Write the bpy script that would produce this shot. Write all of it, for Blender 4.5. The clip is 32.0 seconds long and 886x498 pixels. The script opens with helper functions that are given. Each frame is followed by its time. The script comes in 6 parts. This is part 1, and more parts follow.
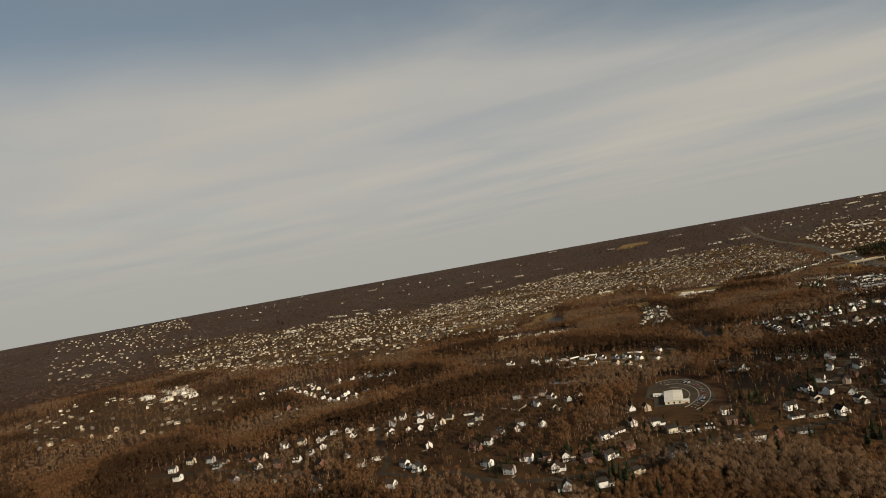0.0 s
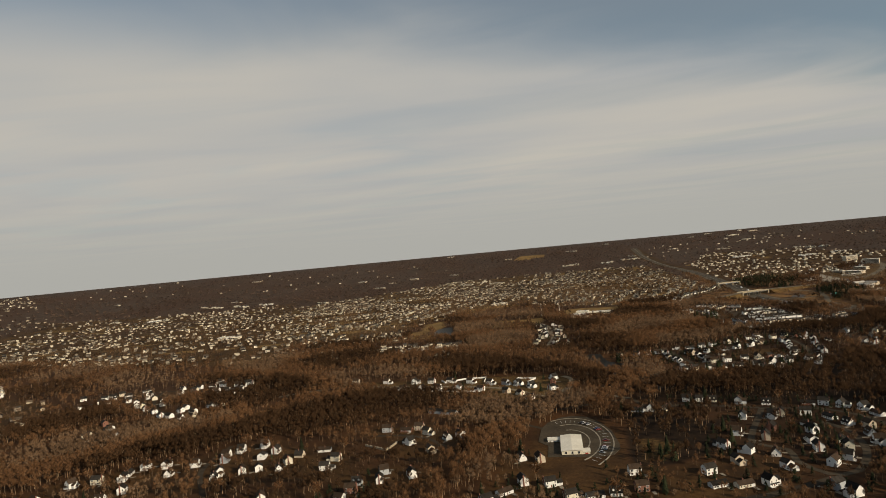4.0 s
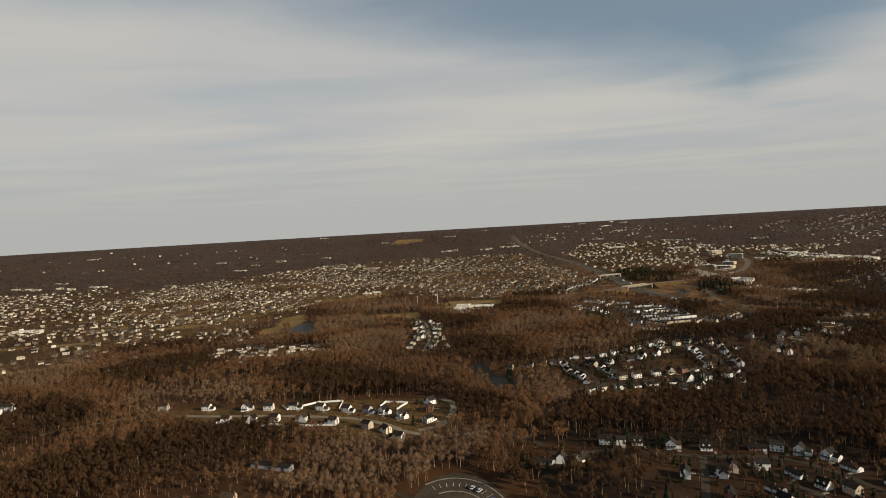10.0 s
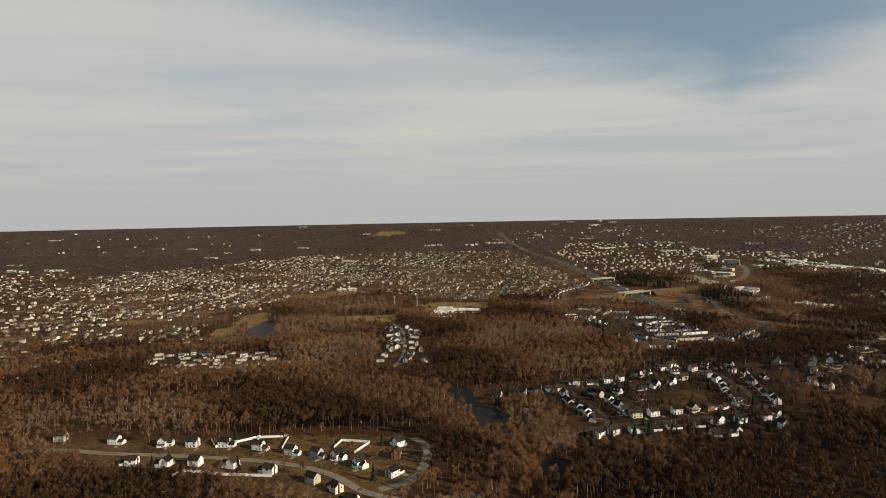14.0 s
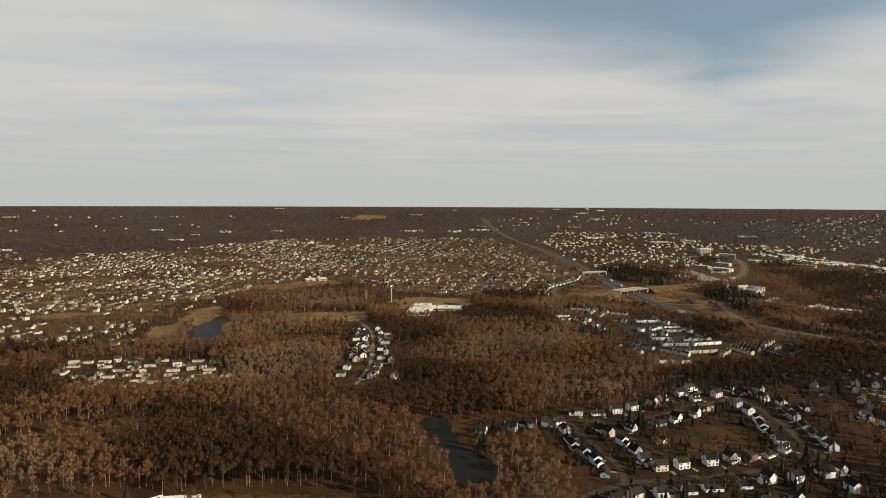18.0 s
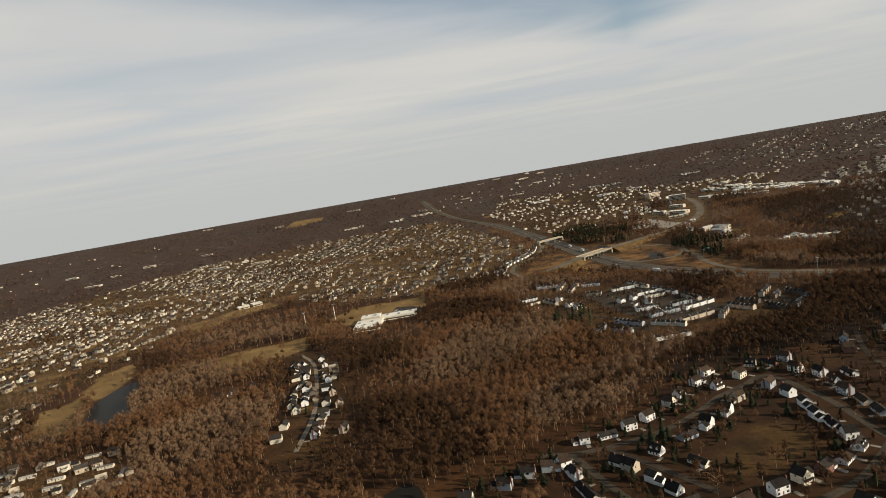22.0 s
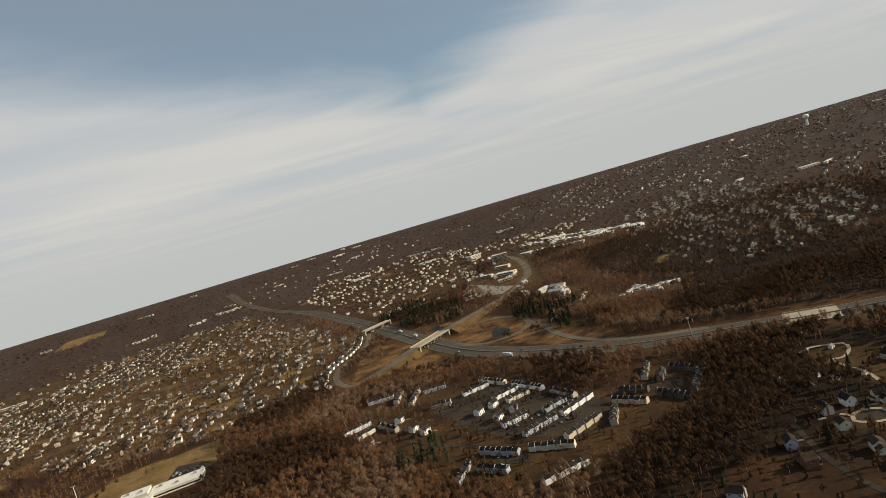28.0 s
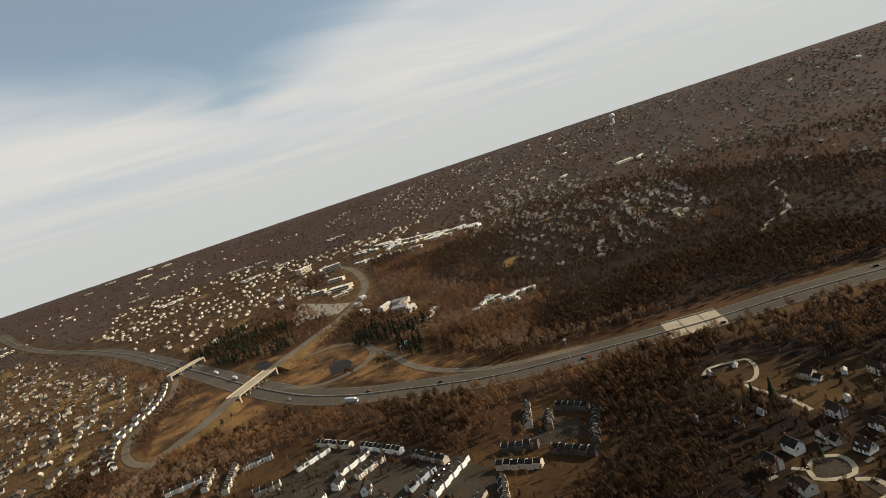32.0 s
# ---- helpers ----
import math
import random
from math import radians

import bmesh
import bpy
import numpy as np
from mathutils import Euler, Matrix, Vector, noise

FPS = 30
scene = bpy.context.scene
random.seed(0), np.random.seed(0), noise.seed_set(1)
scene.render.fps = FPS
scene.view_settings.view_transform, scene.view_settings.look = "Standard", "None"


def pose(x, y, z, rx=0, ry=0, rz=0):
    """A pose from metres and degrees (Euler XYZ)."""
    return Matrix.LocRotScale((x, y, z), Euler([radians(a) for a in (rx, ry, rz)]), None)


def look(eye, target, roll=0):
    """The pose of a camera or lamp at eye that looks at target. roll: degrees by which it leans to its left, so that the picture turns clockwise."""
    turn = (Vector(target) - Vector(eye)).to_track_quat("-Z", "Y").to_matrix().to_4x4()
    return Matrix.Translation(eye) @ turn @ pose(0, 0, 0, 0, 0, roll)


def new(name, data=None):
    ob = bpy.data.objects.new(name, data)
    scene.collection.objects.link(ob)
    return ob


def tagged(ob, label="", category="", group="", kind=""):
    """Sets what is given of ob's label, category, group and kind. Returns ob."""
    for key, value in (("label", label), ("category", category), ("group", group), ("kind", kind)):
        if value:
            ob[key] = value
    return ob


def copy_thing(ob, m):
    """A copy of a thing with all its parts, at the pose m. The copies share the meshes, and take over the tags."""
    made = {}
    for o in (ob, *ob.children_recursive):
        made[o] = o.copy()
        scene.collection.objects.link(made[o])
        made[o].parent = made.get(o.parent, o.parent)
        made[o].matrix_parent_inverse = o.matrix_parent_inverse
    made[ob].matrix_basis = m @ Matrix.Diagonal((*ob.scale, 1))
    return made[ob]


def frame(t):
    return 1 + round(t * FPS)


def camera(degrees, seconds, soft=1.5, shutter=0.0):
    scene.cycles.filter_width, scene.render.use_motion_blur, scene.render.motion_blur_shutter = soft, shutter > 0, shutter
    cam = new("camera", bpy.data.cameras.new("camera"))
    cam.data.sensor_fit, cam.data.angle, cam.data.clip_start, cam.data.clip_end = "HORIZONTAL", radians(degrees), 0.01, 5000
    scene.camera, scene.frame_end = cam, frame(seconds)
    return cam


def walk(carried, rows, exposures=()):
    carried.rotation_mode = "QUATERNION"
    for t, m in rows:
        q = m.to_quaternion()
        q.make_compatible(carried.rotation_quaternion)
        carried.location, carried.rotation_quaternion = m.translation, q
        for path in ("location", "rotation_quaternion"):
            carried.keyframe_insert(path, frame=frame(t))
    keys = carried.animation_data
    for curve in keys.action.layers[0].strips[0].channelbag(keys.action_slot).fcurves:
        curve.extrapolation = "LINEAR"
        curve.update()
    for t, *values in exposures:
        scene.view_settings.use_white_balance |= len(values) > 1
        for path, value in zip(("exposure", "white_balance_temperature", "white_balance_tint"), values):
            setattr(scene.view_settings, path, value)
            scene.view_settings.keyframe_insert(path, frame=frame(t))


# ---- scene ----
PLAN = 1.25          # metres to a unit of the plan below
cam = camera(72.97, 32.0, soft=0.9)
walk(cam, [
    (0.0, pose(61.4, -446.2, 188.3, 91.70, 10.18, 22.78)),
    (0.5, pose(58.4, -428.5, 188.2, 91.59, 10.76, 21.44)),
    (1.0, pose(55.5, -410.8, 188.0, 91.40, 10.22, 19.90)),
    (1.5, pose(52.5, -393.1, 187.9, 91.11, 10.61, 18.46)),
    (2.0, pose(49.5, -375.4, 187.7, 91.02, 10.43, 17.19)),
    (2.5, pose(46.5, -357.7, 187.6, 90.96, 8.92, 16.00)),
    (3.0, pose(43.6, -340.0, 187.4, 90.82, 7.23, 14.87)),
    (3.5, pose(40.7, -322.3, 187.3, 90.71, 5.11, 13.72)),
    (5.5, pose(30.5, -251.7, 186.7, 88.13, 7.55, 10.46)),
    (6.0, pose(29.0, -234.2, 186.6, 87.52, 7.06, 9.66)),
    (6.5, pose(27.6, -216.9, 186.6, 87.46, 7.29, 8.43)),
    (7.0, pose(26.4, -199.6, 186.6, 87.45, 7.22, 7.42)),
    (7.5, pose(25.4, -182.3, 186.6, 87.17, 6.74, 6.45)),
    (8.0, pose(24.6, -165.1, 186.7, 87.17, 5.55, 5.34)),
    (8.5, pose(24.0, -147.9, 186.8, 87.31, 4.47, 4.07)),
    (9.0, pose(23.5, -130.8, 186.9, 87.48, 4.08, 3.09)),
    (9.5, pose(23.3, -113.7, 187.1, 87.62, 4.03, 2.19)),
    (10.0, pose(23.1, -96.7, 187.3, 87.86, 3.26, 1.56)),
    (10.5, pose(23.1, -79.8, 187.5, 88.10, 1.85, 0.78)),
    (11.0, pose(23.1, -62.8, 187.8, 88.44, 0.10, 0.09)),
    (11.5, pose(23.2, -45.9, 188.1, 88.82, -0.08, -0.10)),
    (12.0, pose(23.4, -29.1, 188.4, 88.87, 0.56, 0.27)),
    (12.5, pose(23.6, -12.2, 188.7, 88.57, 0.88, 0.74)),
    (13.0, pose(23.8, 4.6, 189.0, 88.04, 1.23, 0.80)),
    (13.5, pose(24.1, 21.5, 189.4, 87.64, 1.59, 0.59)),
    (14.0, pose(24.5, 38.4, 189.7, 87.11, 1.08, 0.15)),
    (14.5, pose(24.8, 55.3, 190.1, 86.70, 0.82, -0.37)),
    (16.5, pose(27.6, 123.4, 191.6, 85.49, 0.22, -1.11)),
    (17.0, pose(28.9, 140.6, 192.1, 85.55, 0.59, -1.56)),
    (17.5, pose(30.3, 157.8, 192.6, 85.84, 0.35, -1.55)),
    (18.0, pose(31.9, 175.1, 193.2, 85.58, -0.25, -1.42)),
    (18.5, pose(33.6, 192.3, 193.7, 83.88, -1.21, -1.57)),
    (19.0, pose(35.5, 209.6, 194.3, 82.84, 0.69, -1.80)),
    (19.5, pose(37.6, 226.9, 194.9, 82.52, 3.73, -2.52)),
    (20.0, pose(39.9, 244.1, 195.5, 82.63, 7.27, -3.51)),
    (20.5, pose(42.5, 261.4, 196.2, 83.32, 6.66, -4.72)),
    (21.0, pose(45.3, 278.6, 196.8, 83.54, 8.02, -5.53)),
    (21.5, pose(48.4, 295.8, 197.5, 83.85, 11.37, -6.29)),
    (22.0, pose(51.8, 313.0, 198.2, 83.54, 9.82, -7.27)),
    (22.5, pose(55.5, 330.2, 199.0, 83.57, 10.05, -8.73)),
    (23.0, pose(59.5, 347.3, 199.8, 83.71, 12.74, -10.23)),
    (23.5, pose(63.9, 364.4, 200.7, 84.06, 14.72, -11.98)),
    (24.0, pose(68.6, 381.4, 201.5, 85.57, 14.94, -14.27)),
    (24.5, pose(73.7, 398.4, 202.4, 87.04, 12.64, -16.62)),
    (25.0, pose(79.0, 415.4, 203.3, 88.55, 14.75, -18.10)),
    (25.5, pose(84.7, 432.3, 204.2, 90.79, 13.16, -18.24)),
    (27.5, pose(115.3, 499.1, 207.0, 87.50, 15.67, -22.75)),
    (28.0, pose(124.5, 515.7, 207.4, 86.33, 16.42, -25.04)),
    (28.5, pose(133.8, 532.2, 207.8, 85.66, 16.80, -27.15)),
    (29.0, pose(143.4, 548.7, 208.1, 85.01, 18.13, -28.83)),
    (29.5, pose(153.1, 565.1, 208.4, 84.16, 19.00, -30.49)),
    (30.0, pose(162.9, 581.6, 208.7, 83.29, 19.30, -32.46)),
    (30.5, pose(172.7, 598.0, 209.0, 82.50, 19.90, -34.76)),
    (31.0, pose(182.5, 614.4, 209.2, 82.30, 19.33, -37.29)),
    (31.5, pose(192.3, 630.8, 209.5, 81.88, 19.14, -39.73)),
    (32.0, pose(202.1, 647.1, 209.7, 81.52, 18.39, -42.11)),
], exposures=[(0.0, -0.38, 6900, 10), (6.0, -0.26, 6800, 10), (13.0, -0.12, 6500, 10), (19.0, 0.06, 6500, 10), (25.0, 0.07, 6450, 10), (29.0, 0.05, 6450, 10), (32.0, 0.22, 6450, 10)])

# ---- world and sun ----
SUN_AZ, SUN_EL = 119.0, 23.5          # degrees clockwise from +y, and above the horizon
world = bpy.data.worlds.new("winter_sky")
scene.world = world
world.use_nodes = True
wn, wl = world.node_tree.nodes, world.node_tree.links
wn.clear()


def wnode(kind, **values):
    n = wn.new(kind)
    for k, v in values.items():
        if k.startswith("i"):
            n.inputs[int(k[1:])].default_value = v
    return n


def wmath(op, a, b=None):
    n = wn.new("ShaderNodeMath")
    n.operation = op
    for i, v in enumerate((a, b)):
        if v is None:
            continue
        if isinstance(v, (int, float)):
            n.inputs[i].default_value = v
        else:
            wl.new(v, n.inputs[i])
    return n.outputs[0]


def wsmooth(v, lo, hi):
    n = wn.new("ShaderNodeMapRange")
    n.interpolation_type = "SMOOTHSTEP"
    wl.new(v, n.inputs[0])
    n.inputs[1].default_value, n.inputs[2].default_value = lo, hi
    return n.outputs[0]


def wmix(f, a, b):
    n = wn.new("ShaderNodeMixShader")
    wl.new(f, n.inputs[0])
    wl.new(a, n.inputs[1])
    wl.new(b, n.inputs[2])
    return n.outputs[0]


sky = wn.new("ShaderNodeTexSky")
sky.sky_type, sky.sun_disc = "NISHITA", False
sky.sun_elevation, sky.sun_rotation = radians(SUN_EL), radians(SUN_AZ)
sky.air_density, sky.dust_density, sky.ozone_density = 1.0, 0.6, 1.5
coord = wn.new("ShaderNodeTexCoord")
sep = wn.new("ShaderNodeSeparateXYZ")
wl.new(coord.outputs["Generated"], sep.inputs[0])
up = wmath("MAXIMUM", sep.outputs[2], 0.02)
px, py = wmath("DIVIDE", sep.outputs[0], up), wmath("DIVIDE", sep.outputs[1], up)
comb = wn.new("ShaderNodeCombineXYZ")
wl.new(px, comb.inputs[0])
wl.new(py, comb.inputs[1])


def cloud_noise(scale, stretch, turn, detail, rough=0.55, distort=0.0):
    m = wn.new("ShaderNodeMapping")
    m.inputs["Rotation"].default_value[2] = radians(turn)
    m.inputs["Scale"].default_value = (scale / stretch, scale, 1)
    wl.new(comb.outputs[0], m.inputs[0])
    n = wn.new("ShaderNodeTexNoise")
    n.inputs["Scale"].default_value = 1.0
    n.inputs["Detail"].default_value = detail
    n.inputs["Roughness"].default_value = rough
    n.inputs["Distortion"].default_value = distort
    wl.new(m.outputs[0], n.inputs["Vector"])
    return n.outputs[0]


wisps = cloud_noise(0.8, 1.9, -30, 5, 0.5, 0.9)
broad = cloud_noise(0.5, 1.8, -24, 4, 0.48, 0.3)
# the gap in the cirrus: between a slanting edge and a side edge
edge_a = wmath("SUBTRACT", wmath("ADD", wmath("MULTIPLY", px, 0.74), 3.95), py)
edge_b = wmath("MULTIPLY", wmath("SUBTRACT", 2.95, px), 1.3)
gap = wmath("MINIMUM", edge_a, edge_b)
gap = wmath("ADD", gap, wmath("MULTIPLY", wmath("SUBTRACT", broad, 0.5), 1.5))
gap = wmath("ADD", gap, wmath("MULTIPLY", wmath("SUBTRACT", wisps, 0.5), 1.6))
blue = wmath("MULTIPLY", wsmooth(gap, -0.1, 1.35), 0.72)
thin = wsmooth(wisps, 0.44, 0.74)
blue = wmath("MAXIMUM", blue, wmath("MULTIPLY", thin, 0.18))
bg_sky = wnode("ShaderNodeBackground", i1=0.085)
clear = wn.new("ShaderNodeMix")
clear.data_type, clear.blend_type = "RGBA", "MULTIPLY"
clear.inputs["Factor"].default_value, clear.inputs["B"].default_value = 1.0, (0.86, 1.04, 1.02, 1)
wl.new(sky.outputs[0], clear.inputs["A"])
wl.new(clear.outputs["Result"], bg_sky.inputs[0])
ramp = wn.new("ShaderNodeValToRGB")
ramp.color_ramp.elements[0].position, ramp.color_ramp.elements[0].color = 0.32, (0.54, 0.565, 0.585, 1)
ramp.color_ramp.elements[1].position, ramp.color_ramp.elements[1].color = 0.68, (0.70, 0.675, 0.62, 1)
wl.new(broad, ramp.inputs[0])
bg_cloud = wnode("ShaderNodeBackground", i1=0.92)
wl.new(ramp.outputs[0], bg_cloud.inputs[0])
bg_low = wnode("ShaderNodeBackground", i0=(0.545, 0.555, 0.535, 1), i1=0.92)
upper = wmix(blue, bg_cloud.outputs[0], bg_sky.outputs[0])
low = wsmooth(sep.outputs[2], 0.17, 0.0)
out = wn.new("ShaderNodeOutputWorld")
wl.new(wmix(low, upper, bg_low.outputs[0]), out.inputs[0])

sun = new("sun", bpy.data.lights.new("sun", "SUN"))
sun.data.energy, sun.data.angle, sun.data.color = 5.0, radians(0.6), (1.0, 0.88, 0.70)
_to = Vector((math.sin(radians(SUN_AZ)) * math.cos(radians(SUN_EL)), math.cos(radians(SUN_AZ)) * math.cos(radians(SUN_EL)), math.sin(radians(SUN_EL))))
sun.matrix_world = look(_to * 900, (0, 0, 0))


# ---- materials ----
def material(name, colour, rough=0.8, metal=0.0, vary=0.12, scale=0.6, fine=6.0, second=None, bump=0.0, objects=0.0, islands=0.0, spec=0.3):
    """A surface with grain at two scales; objects / islands: how far the colour wanders from piece to piece."""
    m = bpy.data.materials.new(name)
    m.use_nodes = True
    nd, ln = m.node_tree.nodes, m.node_tree.links
    b = nd["Principled BSDF"]
    b.inputs["Roughness"].default_value, b.inputs["Metallic"].default_value = rough, metal
    b.inputs["Specular IOR Level"].default_value = spec
    tc = nd.new("ShaderNodeTexCoord")
    big, small = nd.new("ShaderNodeTexNoise"), nd.new("ShaderNodeTexNoise")
    for n, s, d in ((big, scale, 4), (small, fine, 3)):
        n.inputs["Scale"].default_value, n.inputs["Detail"].default_value = s, d
        ln.new(tc.outputs["Object"], n.inputs["Vector"])
    mix = nd.new("ShaderNodeMix")
    mix.data_type = "RGBA"
    sec = second or tuple(c * 0.6 for c in colour)
    mix.inputs["A"].default_value, mix.inputs["B"].default_value = (*colour, 1), (*sec, 1)
    r = nd.new("ShaderNodeMapRange")
    r.inputs[1].default_value, r.inputs[2].default_value = 0.38, 0.66
    ln.new(big.outputs[0], r.inputs[0])
    ln.new(r.outputs[0], mix.inputs["Factor"])
    hsv = nd.new("ShaderNodeHueSaturation")
    ln.new(mix.outputs["Result"], hsv.inputs["Color"])
    val = nd.new("ShaderNodeMapRange")
    val.inputs[1].default_value, val.inputs[2].default_value = 0.3, 0.7
    val.inputs[3].default_value, val.inputs[4].default_value = 1 - vary, 1 + vary
    ln.new(small.outputs[0], val.inputs[0])
    v = val.outputs[0]
    for amount, source in ((objects, "ShaderNodeObjectInfo"), (islands, "ShaderNodeNewGeometry")):
        if amount:
            o = nd.new(source)
            k = nd.new("ShaderNodeMapRange")
            k.inputs[3].default_value, k.inputs[4].default_value = 1 - amount, 1 + amount
            ln.new(o.outputs["Random" if source == "ShaderNodeObjectInfo" else "Random Per Island"], k.inputs[0])
            mm = nd.new("ShaderNodeMath")
            mm.operation = "MULTIPLY"
            ln.new(v, mm.inputs[0])
            ln.new(k.outputs[0], mm.inputs[1])
            v = mm.outputs[0]
    ln.new(v, hsv.inputs["Value"])
    ln.new(hsv.outputs[0], b.inputs["Base Color"])
    if bump:
        bp = nd.new("ShaderNodeBump")
        bp.inputs["Strength"].default_value = bump
        ln.new(small.outputs[0], bp.inputs["Height"])
        ln.new(bp.outputs[0], b.inputs["Normal"])
    return m


M = {
    "white": material("white_siding", (0.84, 0.82, 0.76), 0.6, vary=0.05, scale=0.3, fine=3, second=(0.76, 0.74, 0.69), objects=0.05),
    "cream": material("cream_siding", (0.74, 0.67, 0.51), 0.65, vary=0.06, second=(0.62, 0.56, 0.44), objects=0.08),
    "grey": material("grey_siding", (0.42, 0.44, 0.45), 0.65, vary=0.06, second=(0.36, 0.38, 0.39), objects=0.12),
    "beige": material("beige_siding", (0.55, 0.46, 0.34), 0.7, vary=0.06, second=(0.48, 0.40, 0.30), objects=0.12),
    "brick": material("brick_wall", (0.17, 0.080, 0.050), 0.85, vary=0.15, fine=8, second=(0.24, 0.11, 0.08), objects=0.1),
    "shingle": material("roof_shingle", (0.036, 0.031, 0.026), 0.97, vary=0.22, scale=0.25, fine=2.5, second=(0.021, 0.018, 0.015), bump=0.3, objects=0.35, spec=0.05),
    "shingle_brown": material("brown_shingle", (0.060, 0.041, 0.028), 0.97, vary=0.2, scale=0.25, fine=2.5, bump=0.3, objects=0.3, spec=0.05),
    "membrane": material("roof_membrane", (0.80, 0.74, 0.62), 0.75, vary=0.07, scale=0.06, fine=0.6, second=(0.70, 0.64, 0.52), spec=0.1),
    "glass": material("window_glass", (0.025, 0.026, 0.027), 0.2, vary=0.02, spec=0.35),
    "trim": material("white_trim", (0.82, 0.81, 0.78), 0.5, vary=0.03),
    "door": material("painted_door", (0.16, 0.06, 0.045), 0.5, objects=0.4),
    "chimney": material("chimney_brick", (0.26, 0.12, 0.085), 0.9, vary=0.2, fine=5),
    "asphalt": material("street_asphalt", (0.062, 0.048, 0.033), 0.95, vary=0.2, scale=0.04, fine=0.7, second=(0.040, 0.031, 0.022), spec=0.05),
    "lot": material("worn_asphalt", (0.125, 0.100, 0.070), 0.95, vary=0.18, scale=0.05, fine=0.6, second=(0.090, 0.072, 0.050), spec=0.05),
    "pale_street": material("pale_street", (0.235, 0.190, 0.132), 0.95, vary=0.16, scale=0.05, fine=0.6, second=(0.175, 0.142, 0.098), spec=0.05),
    "church_lot": material("brown_asphalt", (0.080, 0.062, 0.042), 0.95, vary=0.2, scale=0.05, fine=0.6, second=(0.055, 0.043, 0.030), spec=0.05),
    "highway": material("highway_asphalt", (0.105, 0.086, 0.063), 0.95, vary=0.14, scale=0.02, fine=0.5, second=(0.078, 0.064, 0.047), spec=0.05),
    "ramp": material("ramp_concrete", (0.165, 0.132, 0.090), 0.95, vary=0.14, scale=0.03, fine=0.5, second=(0.120, 0.096, 0.066), spec=0.05),
    "bank": material("dry_grass_bank", (0.150, 0.092, 0.036), 0.95, vary=0.3, scale=0.06, fine=0.8, second=(0.075, 0.045, 0.019), bump=0.3, spec=0.05),
    "worn_paint": material("worn_road_paint", (0.26, 0.23, 0.18), 0.8, vary=0.2, fine=0.8),
    "concrete": material("pale_concrete", (0.42, 0.345, 0.235), 0.9, vary=0.14, scale=0.1, fine=1.2, second=(0.33, 0.27, 0.185), spec=0.1),
    "path": material("concrete_drive", (0.30, 0.255, 0.19), 0.9, vary=0.12, scale=0.2, fine=1.5),
    "paint": material("road_paint", (0.70, 0.69, 0.64), 0.7, vary=0.15, fine=0.8),
    "bark": material("pale_bark", (0.28, 0.185, 0.105), 0.9, vary=0.25, scale=0.08, fine=1.2, second=(0.12, 0.075, 0.042), islands=0.4),
    "twig": material("bare_twigs", (0.165, 0.0800, 0.0360), 0.97, vary=0.25, scale=0.012, fine=0.05, second=(0.090, 0.0460, 0.0225), islands=0.3, spec=0.05),
    "twig_grey": material("grey_brown_twigs", (0.180, 0.102, 0.051), 0.97, vary=0.25, scale=0.02, fine=0.06, second=(0.088, 0.053, 0.029), islands=0.3, spec=0.05),
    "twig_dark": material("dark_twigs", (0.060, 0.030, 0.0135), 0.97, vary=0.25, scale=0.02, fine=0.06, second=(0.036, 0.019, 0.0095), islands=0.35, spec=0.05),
    "far_white": material("far_pale_siding", (0.80, 0.72, 0.57), 0.8, vary=0.05, islands=0.2, spec=0.1),
    "crown": material("brown_crown_twigs", (0.196, 0.1010, 0.0480), 0.97, vary=0.25, scale=0.02, fine=3.0, second=(0.135, 0.0690, 0.0335), islands=0.07, bump=0.2, spec=0.03),
    "crown_grey": material("grey_brown_crown_twigs", (0.240, 0.146, 0.083), 0.97, vary=0.25, scale=0.02, fine=3.0, second=(0.165, 0.101, 0.059), islands=0.07, bump=0.2, spec=0.03),
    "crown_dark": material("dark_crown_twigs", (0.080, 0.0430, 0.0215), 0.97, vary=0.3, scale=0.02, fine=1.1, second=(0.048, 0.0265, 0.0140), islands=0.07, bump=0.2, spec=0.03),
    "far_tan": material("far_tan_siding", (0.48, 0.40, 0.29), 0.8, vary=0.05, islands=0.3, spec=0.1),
    # a dim wall tone with the shade of far houses put into it
    "far_dim": material("far_shade_dim_siding", (0.24, 0.20, 0.155), 0.8, vary=0.05, islands=0.35, spec=0.1),
    # distance haze put into the twig colour of the far woods
    "far_twig": material("haze_grey_twigs", (0.135, 0.086, 0.060), 0.97, vary=0.3, scale=0.0035, fine=0.02, second=(0.070, 0.044, 0.031), islands=0.3, spec=0.05),
    "needle": material("conifer_needles", (0.030, 0.035, 0.016), 0.95, vary=0.3, scale=0.2, fine=2, second=(0.019, 0.023, 0.011), objects=0.35, spec=0.1),
    "metal": material("painted_steel", (0.45, 0.45, 0.44), 0.45, metal=0.6, vary=0.08),
    "pole": material("pale_pole", (0.78, 0.74, 0.66), 0.7, vary=0.1),
    "tyre": material("tyre_rubber", (0.025, 0.025, 0.025), 0.9, vary=0.1),
    "red": material("red_door_paint", (0.35, 0.04, 0.03), 0.5, vary=0.06),
}


